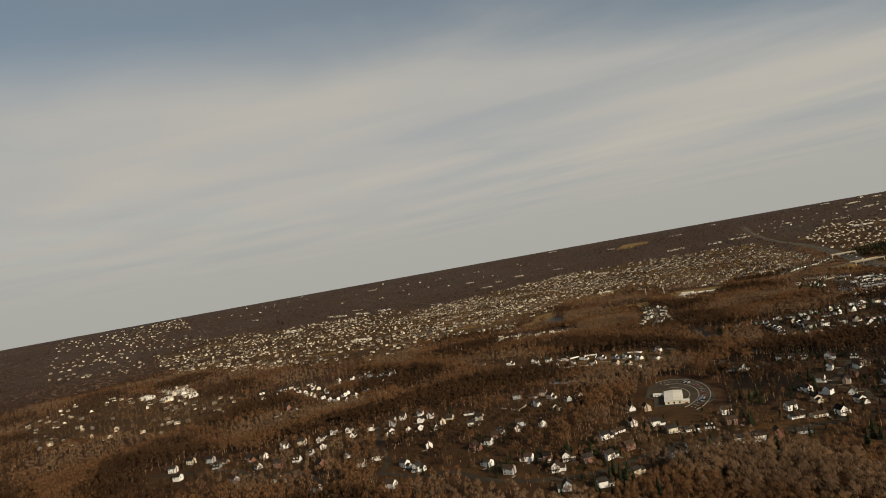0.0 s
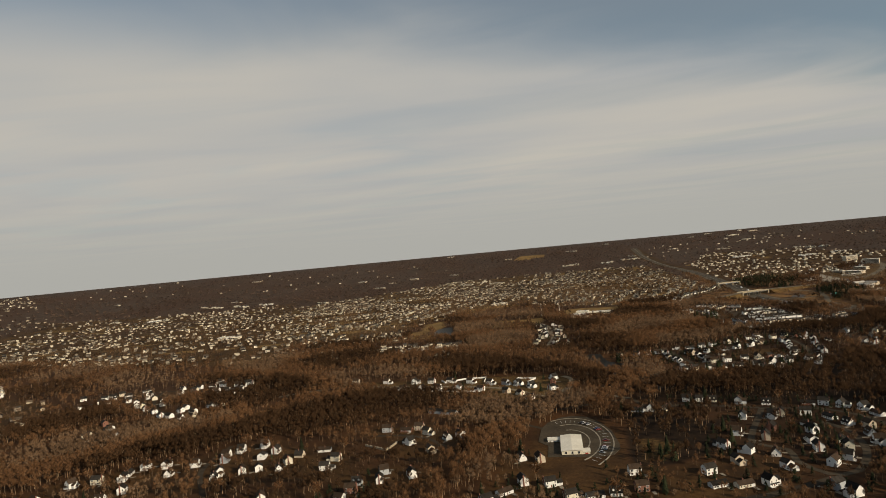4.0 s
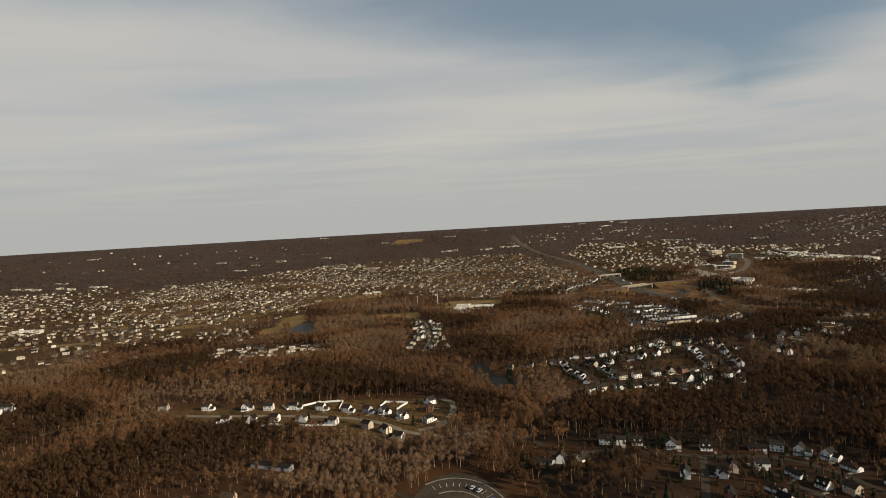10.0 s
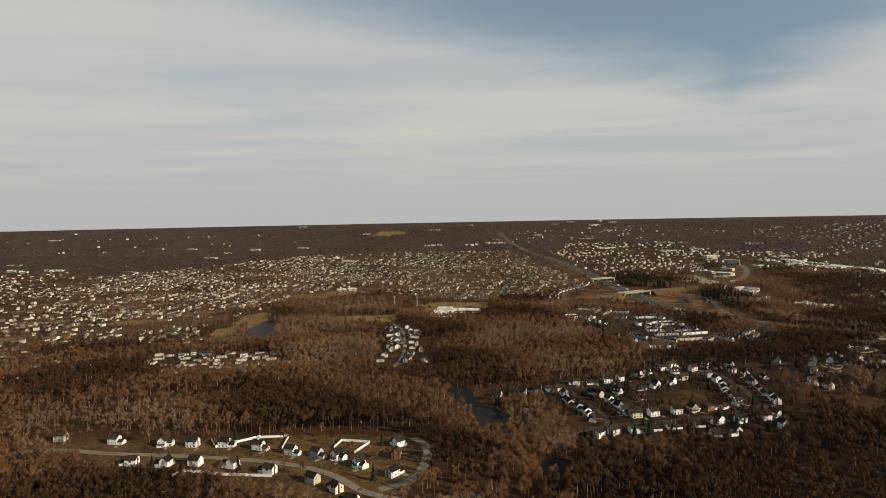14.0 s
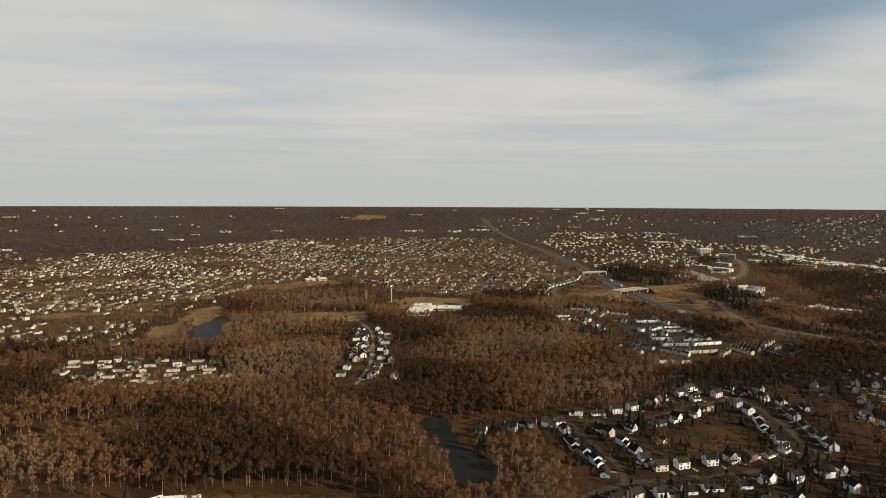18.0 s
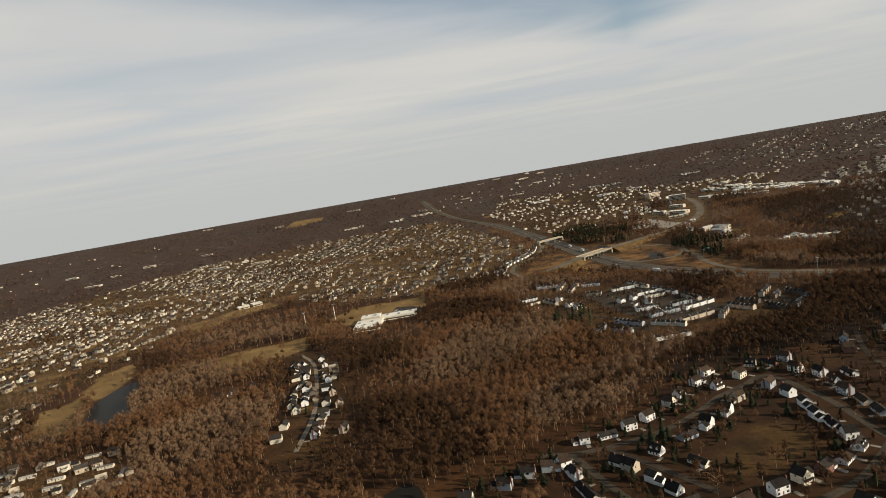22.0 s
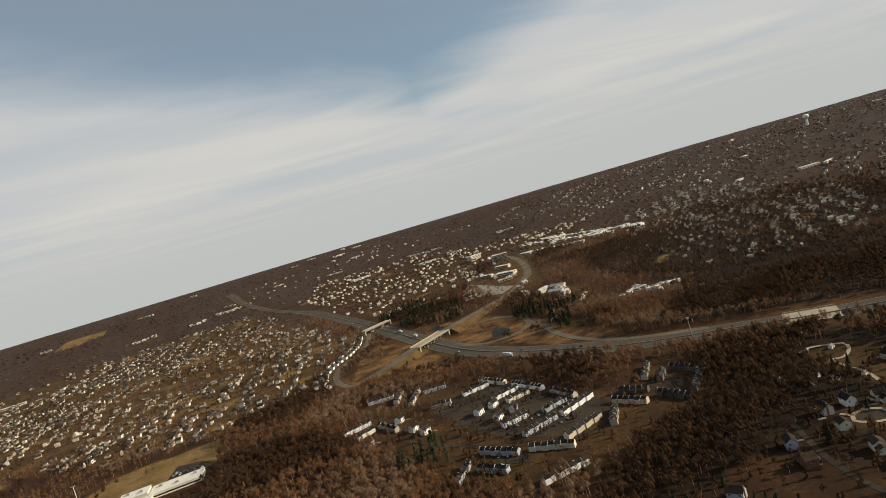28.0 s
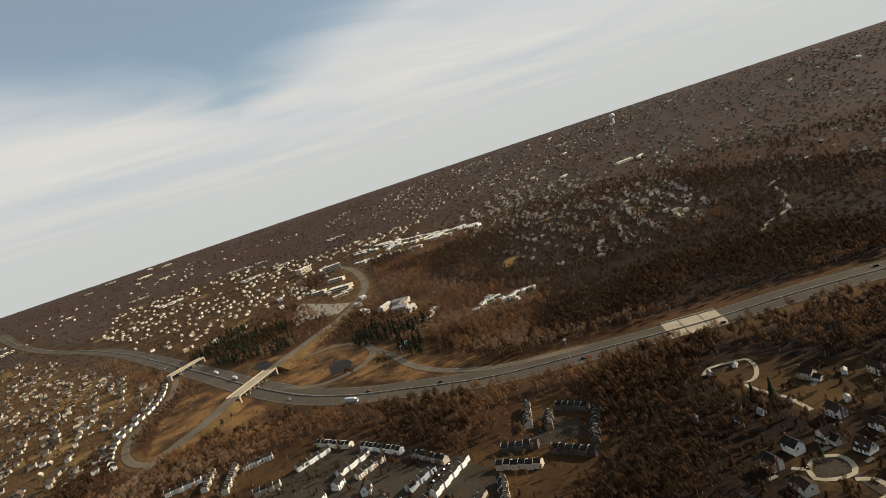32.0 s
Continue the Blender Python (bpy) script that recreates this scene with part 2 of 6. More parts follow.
def feathered(m, low, high, grain):
    """Lets light through between the twigs of a crown: open gaps at the grain of small branches."""
    nd, ln = m.node_tree.nodes, m.node_tree.links
    tc, n, r = nd.new("ShaderNodeTexCoord"), nd.new("ShaderNodeTexNoise"), nd.new("ShaderNodeMapRange")
    n.inputs["Scale"].default_value, n.inputs["Detail"].default_value = grain, 3
    r.inputs[1].default_value, r.inputs[2].default_value, r.inputs[3].default_value, r.inputs[4].default_value = 0.35, 0.65, low, high
    ln.new(tc.outputs["Object"], n.inputs["Vector"])
    ln.new(n.outputs[0], r.inputs[0])
    ln.new(r.outputs[0], nd["Principled BSDF"].inputs["Alpha"])


for nm in ("crown", "crown_grey", "crown_dark"):
    feathered(M[nm], *((0.10, 0.70) if nm == "crown_dark" else (0.08, 0.44)), 5.0)
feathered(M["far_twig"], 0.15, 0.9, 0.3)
for nm, c in (("car_white", (0.75, 0.75, 0.74)), ("car_dark", (0.03, 0.032, 0.036)), ("car_red", (0.28, 0.03, 0.025)), ("car_silver", (0.42, 0.43, 0.44)), ("car_blue", (0.05, 0.09, 0.2))):
    M[nm] = material(nm + "_paint", c, 0.3, vary=0.03, spec=0.5)

water = bpy.data.materials.new("pond_water")
water.use_nodes = True
_b = water.node_tree.nodes["Principled BSDF"]
_b.inputs["Base Color"].default_value, _b.inputs["Roughness"].default_value = (0.020, 0.0185, 0.0145, 1), 0.30
_b.inputs["Specular IOR Level"].default_value, _b.inputs["IOR"].default_value = 0.15, 1.12
_n = water.node_tree.nodes.new("ShaderNodeTexNoise")
_n.inputs["Scale"].default_value = 0.35
_p = water.node_tree.nodes.new("ShaderNodeBump")
_p.inputs["Strength"].default_value = 0.12
water.node_tree.links.new(_n.outputs[0], _p.inputs["Height"])
water.node_tree.links.new(_p.outputs[0], _b.inputs["Normal"])


def ground_material():
    """Leaf litter under the woods; dry grass, tan fields and rusty scrub where the land cover says so."""
    m = bpy.data.materials.new("ground_cover")
    m.use_nodes = True
    nd, ln = m.node_tree.nodes, m.node_tree.links
    b = nd["Principled BSDF"]
    b.inputs["Roughness"].default_value, b.inputs["Specular IOR Level"].default_value = 0.95, 0.1
    tc = nd.new("ShaderNodeTexCoord")

    def noise_at(scale, detail=4, rough=0.6):
        n = nd.new("ShaderNodeTexNoise")
        n.inputs["Scale"].default_value, n.inputs["Detail"].default_value, n.inputs["Roughness"].default_value = scale, detail, rough
        ln.new(tc.outputs["Object"], n.inputs["Vector"])
        return n.outputs[0]

    def spread(v, lo, hi):
        r = nd.new("ShaderNodeMapRange")
        r.inputs[1].default_value, r.inputs[2].default_value = lo, hi
        ln.new(v, r.inputs[0])
        return r.outputs[0]

    def mixed(f, a, c):
        x = nd.new("ShaderNodeMix")
        x.data_type = "RGBA"
        ln.new(f, x.inputs["Factor"])
        for key, v in (("A", a), ("B", c)):
            if isinstance(v, tuple):
                x.inputs[key].default_value = (*v, 1)
            else:
                ln.new(v, x.inputs[key])
        return x.outputs["Result"]

    wide, mid, fine = noise_at(0.004, 5), noise_at(0.03, 5), noise_at(0.35, 4, 0.7)
    litter = mixed(spread(mid, 0.35, 0.65), (0.092, 0.0410, 0.0150), (0.036, 0.0172, 0.0078))
    litter = mixed(spread(wide, 0.4, 0.62), litter, (0.052, 0.0250, 0.0110))
    grass = mixed(spread(mid, 0.35, 0.68), (0.092, 0.050, 0.0165), (0.026, 0.0150, 0.0064))
    tan = mixed(spread(mid, 0.35, 0.68), (0.255, 0.158, 0.058), (0.135, 0.080, 0.029))
    scrub = mixed(spread(mid, 0.38, 0.62), (0.215, 0.112, 0.040), (0.042, 0.023, 0.011))
    # Shade put into the ground colour: near-black brown under backlit woods.
    shade_tint = mixed(spread(mid, 0.35, 0.65), (0.030, 0.0165, 0.0082), (0.013, 0.0080, 0.0046))
    # Far haze put into the ground colour as greyer browns.
    haze_grey = mixed(spread(mid, 0.35, 0.65), (0.080, 0.055, 0.040), (0.047, 0.033, 0.0245))
    haze_grey = mixed(spread(wide, 0.42, 0.60), haze_grey, (0.064, 0.039, 0.0265))
    colour = litter
    for name, layer in (("shade_tint", shade_tint), ("haze_grey", haze_grey), ("grass", grass), ("tan", tan), ("scrub", scrub)):
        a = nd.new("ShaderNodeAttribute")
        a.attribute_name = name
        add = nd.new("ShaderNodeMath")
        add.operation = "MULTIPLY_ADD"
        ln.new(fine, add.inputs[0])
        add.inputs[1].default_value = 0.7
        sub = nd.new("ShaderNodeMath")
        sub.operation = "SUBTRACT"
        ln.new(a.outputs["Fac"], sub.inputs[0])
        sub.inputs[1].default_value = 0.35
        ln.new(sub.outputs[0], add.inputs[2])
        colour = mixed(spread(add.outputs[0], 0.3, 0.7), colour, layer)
    hsv = nd.new("ShaderNodeHueSaturation")
    v = nd.new("ShaderNodeMapRange")
    v.inputs[1].default_value, v.inputs[2].default_value, v.inputs[3].default_value, v.inputs[4].default_value = 0.3, 0.7, 0.72, 1.28
    ln.new(fine, v.inputs[0])
    ln.new(v.outputs[0], hsv.inputs["Value"])
    ln.new(colour, hsv.inputs["Color"])
    ln.new(hsv.outputs[0], b.inputs["Base Color"])
    bp = nd.new("ShaderNodeBump")
    bp.inputs["Strength"].default_value, bp.inputs["Distance"].default_value = 0.6, 0.5
    ln.new(fine, bp.inputs["Height"])
    ln.new(bp.outputs[0], b.inputs["Normal"])
    return m


M["ground"] = ground_material()


# ---- mesh helpers ----
def part(name, bm, mat, parent=None, label="", kind=""):
    """Links a bmesh as one mesh object under a thing or a part."""
    me = bpy.data.meshes.new(name)
    bm.to_mesh(me)
    bm.free()
    for x in (mat if isinstance(mat, (list, tuple)) else (mat,)):
        me.materials.append(x)
    ob = new(name, me)
    ob.parent = parent
    return tagged(ob, label, kind=kind)


def thing(name, label, category, group="", kind=""):
    return tagged(new(name), label, category, group, kind)


def block(bm, x0, x1, y0, y1, z0, z1, slot=0):
    v = [bm.verts.new(p) for p in ((x0, y0, z0), (x1, y0, z0), (x1, y1, z0), (x0, y1, z0), (x0, y0, z1), (x1, y0, z1), (x1, y1, z1), (x0, y1, z1))]
    for f in ((3, 2, 1, 0), (4, 5, 6, 7), (0, 1, 5, 4), (1, 2, 6, 5), (2, 3, 7, 6), (3, 0, 4, 7)):
        bm.faces.new([v[i] for i in f]).material_index = slot
    return bm


def prism(bm, x0, x1, y0, y1, z0, z1, along_x=True):
    """A gable body: eaves at z0, ridge at z1."""
    if along_x:
        p = ((x0, y0, z0), (x1, y0, z0), (x1, y1, z0), (x0, y1, z0), (x0, (y0 + y1) / 2, z1), (x1, (y0 + y1) / 2, z1))
        fs = ((0, 1, 5, 4), (2, 3, 4, 5), (3, 0, 4), (1, 2, 5), (3, 2, 1, 0))
    else:
        p = ((x0, y0, z0), (x1, y0, z0), (x1, y1, z0), (x0, y1, z0), ((x0 + x1) / 2, y0, z1), ((x0 + x1) / 2, y1, z1))
        fs = ((1, 2, 5, 4), (3, 0, 4, 5), (0, 1, 4), (2, 3, 5), (3, 2, 1, 0))
    v = [bm.verts.new(q) for q in p]
    for f in fs:
        bm.faces.new([v[i] for i in f])
    return bm


def gable_roof(bm, x0, x1, y0, y1, z0, z1, along_x=True, thick=0.22, over=0.45):
    """Two slabs with eaves past the walls."""
    if along_x:
        c, half, s = (y0 + y1) / 2, (y1 - y0) / 2, (z1 - z0) / ((y1 - y0) / 2)
        for d in (-1, 1):
            e = c + d * (half + over)
            ze = z0 - s * over
            v = [bm.verts.new(q) for q in ((x0 - over, e, ze), (x1 + over, e, ze), (x1 + over, c, z1), (x0 - over, c, z1), (x0 - over, e, ze + thick), (x1 + over, e, ze + thick), (x1 + over, c, z1 + thick), (x0 - over, c, z1 + thick))]
            for f in ((0, 1, 2, 3), (7, 6, 5, 4), (0, 4, 5, 1), (1, 5, 6, 2), (2, 6, 7, 3), (3, 7, 4, 0)):
                bm.faces.new([v[i] for i in (f if d < 0 else f[::-1])][::-1])
    else:
        sub = bmesh.new()
        gable_roof(sub, y0, y1, x0, x1, z0, z1, True, thick, over)
        for f in sub.faces:
            bm.faces.new([bm.verts.new((q.co.y, q.co.x, q.co.z)) for q in f.verts][::-1])
        sub.free()
    return bm


def mesh_np(name, verts, tris, mats, slots=None, kind="stuff", label="", category=""):
    me = bpy.data.meshes.new(name)
    verts, tris = np.asarray(verts, np.float32), np.asarray(tris, np.int32)
    k = tris.shape[1]
    me.vertices.add(len(verts))
    me.vertices.foreach_set("co", verts.ravel())
    me.loops.add(tris.size)
    me.loops.foreach_set("vertex_index", tris.ravel())
    me.polygons.add(len(tris))
    me.polygons.foreach_set("loop_start", np.arange(0, tris.size, k, dtype=np.int32))
    me.polygons.foreach_set("loop_total", np.full(len(tris), k, np.int32))
    for m in mats:
        me.materials.append(m)
    if slots is not None:
        me.polygons.foreach_set("material_index", np.asarray(slots, np.int32))
    me.polygons.foreach_set("use_smooth", np.full(len(tris), name == "ground" or name.endswith("woods"), bool))
    me.update(calc_edges=True)
    ob = new(name, me)
    return tagged(ob, label, category, kind=kind)


# ---- the lie of the land ----
CENTRE = (65.0, 195.0)


def height(x, y):
    """Level country that rises to low hills at the skyline and falls away behind them."""
    r = np.hypot(np.asarray(x, float) - CENTRE[0], np.asarray(y, float) - CENTRE[1])
    s = np.clip((r - 1700) / 1700, 0, 1)
    h = 130 * s * s * (3 - 2 * s)
    return h - np.clip(r - 3420, 0, None) * 0.12


def curve(points, step=8.0):
    """A smooth line through the points."""
    p = np.array(points, float)
    q = np.vstack([2 * p[0] - p[1], p, 2 * p[-1] - p[-2]])
    res = []
    for i in range(1, len(q) - 2):
        n = max(2, int(np.linalg.norm(q[i + 1] - q[i]) / step))
        t = np.linspace(0, 1, n, endpoint=False)[:, None]
        a, b, c, d = q[i - 1], q[i], q[i + 1], q[i + 2]
        res.append(0.5 * (2 * b + (c - a) * t + (2 * a - 5 * b + 4 * c - d) * t ** 2 + (3 * b - a - 3 * c + d) * t ** 3))
    return np.vstack(res + [p[-1:]])


def inside(poly, x, y):
    p = np.array(poly, float)
    hit = np.zeros(np.shape(x), bool)
    for (x1, y1), (x2, y2) in zip(p, np.roll(p, -1, 0)):
        if y1 != y2:
            hit ^= ((y1 > y) != (y2 > y)) & (x < (x2 - x1) * (y - y1) / (y2 - y1) + x1)
    return hit


# ---- the plan, in metres ----
STREETS = {  # street: its width and its line
    "ridge": (7, [(-330, 392), (-300, 415), (-255, 429), (-205, 421), (-144, 413), (-85, 400), (-51, 382), (-26, 357), (4, 346), (32, 352), (60, 334)]),
    "court": (8, [(-20, 361), (-3, 372), (4, 392), (5, 424), (-5, 440)]),
    "lane_f1": (7.5, [(228, 584), (255, 594), (273, 600), (276, 552), (268, 501), (274, 460)]),
    "lane_f2": (7, [(109, 562), (125, 556), (144, 554), (181, 559), (211, 573), (228, 584)]),
    "lane_f3": (7, [(125, 556), (130, 520), (138, 481), (135, 458)]),
    "lane_f4": (7, [(90, 425), (111, 445), (135, 458), (159, 462), (193, 468), (229, 477), (269, 501)]),
    "lane_f5": (6.5, [(144, 554), (158, 525), (172, 492)]),
    "lane_f6": (5.5, [(372, 640), (345, 600), (333, 564), (330, 520), (318, 490)]),
    "bend_b1": (7, [(60, 334), (75, 300), (98, 306), (137, 297), (163, 289), (200, 283), (222, 259), (232, 225)]),
    "bend_b2": (7.5, [(160, 290), (150, 262), (138, 230), (132, 204), (149, 190), (148, 169), (158, 148), (175, 152), (193, 185), (199, 223), (190, 249)]),
    "avenue": (8, [(-475, 60), (-425, 66), (-376, 71), (-329, 54), (-290, 60), (-235, 30), (-205, 50), (-166, 40), (-143, 48), (-105, 30), (-63, 29), (-32, 40), (-1, 72), (21, 90), (65, 101), (105, 112), (132, 125), (160, 142)]),
    "spur_a": (7, [(-205, 50), (-212, 75), (-240, 119), (-271, 163), (-281, 219)]),
    "spur_c": (6.5, [(-66, 165), (-86, 205), (-110, 230), (-135, 238), (-160, 238)]),
    "lane_c1": (7, [(-610, 380), (-560, 420), (-530, 448), (-480, 440), (-430, 447), (-395, 450)]),
    "lane_c2": (6.5, [(-530, 448), (-505, 400), (-460, 350), (-405, 322)]),
    "drive": (6, [(60, 334), (-10, 300), (-48, 284), (-33, 263), (-14, 247)]),
    "farm_w": (6, [(-36, 640), (-30, 700), (-32, 760), (-42, 850), (-60, 900)]),
    "cul_e": (7, [(372, 572), (384, 588), (393, 600), (398, 609)]),
    "barn_lane": (4, [(466, 697), (476, 698), (484, 690), (490, 682), (483, 674), (472, 669), (465, 669), (460, 672), (453, 657), (450, 646), (440, 632)]),
    "town_in": (7, [(205, 900), (245, 890), (268, 872), (290, 838), (320, 812), (336, 790), (339, 758), (316, 737), (280, 758), (249, 801), (225, 860)]),
    "town_e": (6.5, [(339, 772), (365, 760), (385, 745), (400, 752), (402, 775)]),
    "school_rd": (8, [(250, 1079), (216, 1068), (165, 1027), (127, 999), (93, 960), (60, 915), (25, 880)]),
    "school_n": (7, [(-150, 1180), (-60, 1190), (40, 1160), (110, 1100), (150, 1060)]),
}
INTERSTATE = [(278, 2913), (294, 2618), (336, 2333), (385, 2109), (402, 1898), (396, 1640), (385, 1340), (378, 1186), (378, 1060), (390, 985), (410, 930), (440, 860), (470, 818), (497, 787), (522, 757), (548, 728), (590, 690), (631, 645), (700, 560), (760, 480)]
OVERPASS = [(216, 1064), (266, 1092), (309, 1112), (350, 1141), (380, 1158), (416, 1178), (460, 1207), (510, 1240), (566, 1276), (637, 1340), (715, 1432), (800, 1580), (869, 1738), (896, 1863)]
LOOP_W = [(362, 1400), (335, 1325), (305, 1274), (281, 1246), (257, 1211), (242, 1162), (240, 1119), (252, 1086), (280, 1092)]
LOOP_E = [(385, 1105), (397, 1055), (427, 1038), (458, 1046), (480, 1074), (490, 1117), (477, 1160), (447, 1176), (420, 1176)]
RAMP_N = [(482, 1085), (468, 1020), (452, 970), (447, 914), (462, 858), (500, 805)]

HOUSES = {  # detached houses by street, nearest ground first
    "row_a": [(-450, 73), (-420, 51), (-399, 73), (-344, 42), (-346, 74), (-325, 76), (-313, 88), (-281, 48), (-277, 74), (-296, 40), (-243, 18), (-268, 78), (-262, 92), (-233, 68), (-223, 84), (-190, 64), (-174, 54), (-180, 22), (-311, 105), (-306, 120), (-360, 130), (-343, 137), (-325, 142), (-361, 100), (-276, 172), (-255, 140), (-262, 204), (-232, 156), (-188, 107), (-204, 160), (-374, 94), (-404, 92), (-425, 97), (-449, 95)],
    "row_b": [(-142, 96), (-133, 107), (-131, 121), (-117, 138), (-117, 58), (-96, 42), (-88, 66), (-74, 66), (-60, 64), (-63, 44), (-44, 58), (-49, 12), (-28, 16), (-39, 105), (-30, 119), (-20, 134), (-3, 131), (10, 112), (24, 114), (36, 118), (51, 124), (-18, 80), (-30, 63), (-10, 33), (12, 62), (24, 72), (38, 76), (53, 84), (66, 86), (78, 92), (93, 97), (49, 150), (-25, 177), (-12, 174), (94, 130), (108, 130), (122, 132), (113, 168)],
    "row_c": [(-149, 250), (-131, 249), (-121, 254), (-111, 241), (-90, 226), (-80, 231), (-97, 197), (-119, 153), (-132, 135), (-118, 215), (-97, 147), (-586, 371), (-567, 387), (-578, 414), (-581, 433), (-539, 396), (-505, 369), (-478, 351), (-558, 451), (-521, 413), (-487, 385), (-433, 320), (-401, 312), (-397, 326), (-422, 340), (-481, 294), (-454, 269), (-506, 452), (-492, 432), (-472, 431), (-460, 455), (-438, 431), (-423, 431), (-406, 433), (-414, 470), (-453, 467), (-428, 463), (-330, 154), (-324, 166), (-307, 169), (-292, 152)],
    "row_d": [(-271, 191), (-262, 180), (-250, 155), (-221, 161), (-233, 186), (-228, 200), (-247, 216), (-205, 176), (-202, 190), (-186, 202), (-167, 181), (-168, 162), (-255, 447), (-213, 440), (-176, 434), (-155, 432), (-133, 431), (-108, 425), (-84, 416), (-66, 411), (-52, 406), (-36, 394), (-14, 379), (-14, 407), (-14, 426), (-140, 400), (-115, 396), (-89, 386), (-60, 372), (-44, 360), (-33, 344), (-181, 402), (-158, 399), (93, 150), (139, 158), (142, 180), (122, 171), (124, 185)],
    "row_e": [(127, 222), (140, 213), (151, 232), (139, 262), (157, 264), (168, 267), (185, 268), (198, 257), (202, 240), (178, 240), (175, 224), (168, 203), (167, 189), (186, 204), (206, 217), (205, 200), (190, 189), (166, 162), (184, 168), (160, 118), (107, 318), (117, 316), (127, 314), (136, 310), (146, 306), (155, 302), (166, 300), (196, 296), (207, 294), (217, 287), (229, 278), (232, 262), (74, 292), (86, 294), (63, 290), (150, 135), (111, 196), (240, 240), (246, 225), (214, 233)],
    "row_f": [(62, 534), (83, 537), (97, 543), (108, 545), (119, 545), (119, 532), (118, 517), (118, 506), (122, 496), (126, 485), (127, 470), (136, 566), (150, 566), (165, 570), (179, 576), (199, 588), (211, 598), (229, 609), (242, 621), (238, 594), (236, 575), (221, 563), (203, 553), (187, 545), (178, 518), (150, 539), (146, 527), (165, 537), (151, 513), (155, 500), (155, 484), (161, 475), (175, 478), (194, 482), (208, 486), (221, 488), (236, 493), (252, 495)],
    "row_g": [(123, 436), (135, 441), (149, 443), (166, 447), (180, 450), (199, 453), (216, 459), (202, 434), (217, 436), (232, 460), (253, 465), (266, 470), (256, 448), (258, 606), (275, 620), (285, 615), (298, 617), (291, 597), (297, 583), (294, 569), (289, 554), (288, 540), (285, 526), (284, 514), (281, 502), (262, 583), (263, 567), (261, 551), (256, 536), (256, 524), (253, 510), (311, 576), (355, 622), (343, 606), (367, 593), (362, 578), (342, 555), (347, 540)],
    "row_h": [(-44, 718), (-49, 778), (-50, 851), (-36, 832), (-29, 808), (-23, 784), (-17, 745), (-10, 714), (-28, 661), (-4, 659), (-123, 797), (-110, 803), (-95, 807), (472, 643), (482, 614), (438, 621), (417, 619), (413, 604), (409, 588), (405, 629), (391, 633), (379, 616), (372, 596), (430, 600)],
}
# rows of town houses: from one end to the other
ROWS_T = [(299, 907, 323, 906), (307, 864, 330, 866), (309, 846, 331, 848), (313, 798, 334, 800), (317, 779, 348, 786), (280, 806, 302, 805), (281, 776, 310, 780), (295, 744, 326, 750), (327, 923, 333, 892), (336, 878, 341, 840), (342, 826, 343, 799), (250, 781, 263, 757), (272, 753, 290, 732), (252, 709, 280, 707), (236, 760, 246, 742)]
ROWS_U = [(389, 771, 410, 790), (391, 757, 404, 766), (414, 766, 417, 747), (386, 721, 418, 741), (364, 770, 374, 751), (373, 739, 377, 714), (350, 759, 358, 738), (192, 937, 217, 940), (197, 914, 214, 918), (221, 922, 227, 892), (236, 999, 257, 989), (253, 967, 267, 990), (259, 942, 279, 973), (282, 962, 301, 954), (268, 911, 283, 902), (323, 731, 341, 750), (216, 756, 234, 774)]
SQUARES = [(299, 852), (284, 850), (287, 823), (303, 826), (236, 912), (200, 890), (236, 878), (240, 862)]

SUBURB_W = [(-483, 775),  (-929, 1420), (-980, 1721), (-704, 2064), (-479, 2280), (-112, 2362), (273, 2348), (334, 2039), (340, 1420), (262, 1262), (230, 1190), (150, 1130), (103, 1110), (-47, 1203), (-160, 1361), (-276, 1210), (-312, 1013), (-340, 905), (-290, 778)]
SUBURB_NW = [(-480, 610), (-640, 640), (-930, 700), (-1250, 800), (-1700, 1150), (-1800, 1480), (-1300, 1700), (-1054, 1875), (-980, 1721), (-929, 1420), (-500, 820)]
SUBURB_E = [(700, 1010), (760, 900), (900, 860), (1230, 1090), (1485, 1370), (1533, 1780), (1246, 1729), (1000, 1450), (860, 1300)]
SUBURB_N = [(420, 1700), (420, 2229), (549, 2518), (850, 2391), (1005, 2108), (1281, 1931), (1084, 1725), (808, 1874), (700, 1600), (560, 1500), (450, 1450)]
SUBURB_FE = [(1000, 640), (1697, 819), (2228, 821), (2800, 1265), (2686, 1981), (1891, 2568), (1273, 2556), (1281, 1931), (1533, 1780), (1479, 1362), (1230, 1080)]
SUBURB_LL = [(-1500, 880), (-1900, 900), (-2700, 1500), (-2500, 2050), (-1800, 1480), (-1700, 1150)]
SUBURB_FN = [(-2239, 1699), (-2419, 2144), (-1617, 2725), (-732, 2925), (-506, 2605), (-963, 2246), (-1611, 2093)]
SUBURB_FM = [(418, 2260), (269, 2586), (360, 2945), (1081, 2913), (1232, 2559), (880, 2422), (564, 2543)]
CLUSTER_C = [(-1073, 317), (-1202, 497), (-1129, 543), (-869, 480), (-640, 400), (-579, 261), (-604, 190), (-722, 210), (-800, 170)]
TRAILERS = [(-331, 718), (-186, 723), (-135, 645), (-191, 604), (-290, 640)]
TOWN = [(182, 929), (232, 1009), (302, 962), (340, 932), (352, 810), (372, 780), (429, 807), (429, 753), (384, 706), (335, 700), (285, 695), (240, 706), (212, 743), (205, 856)]
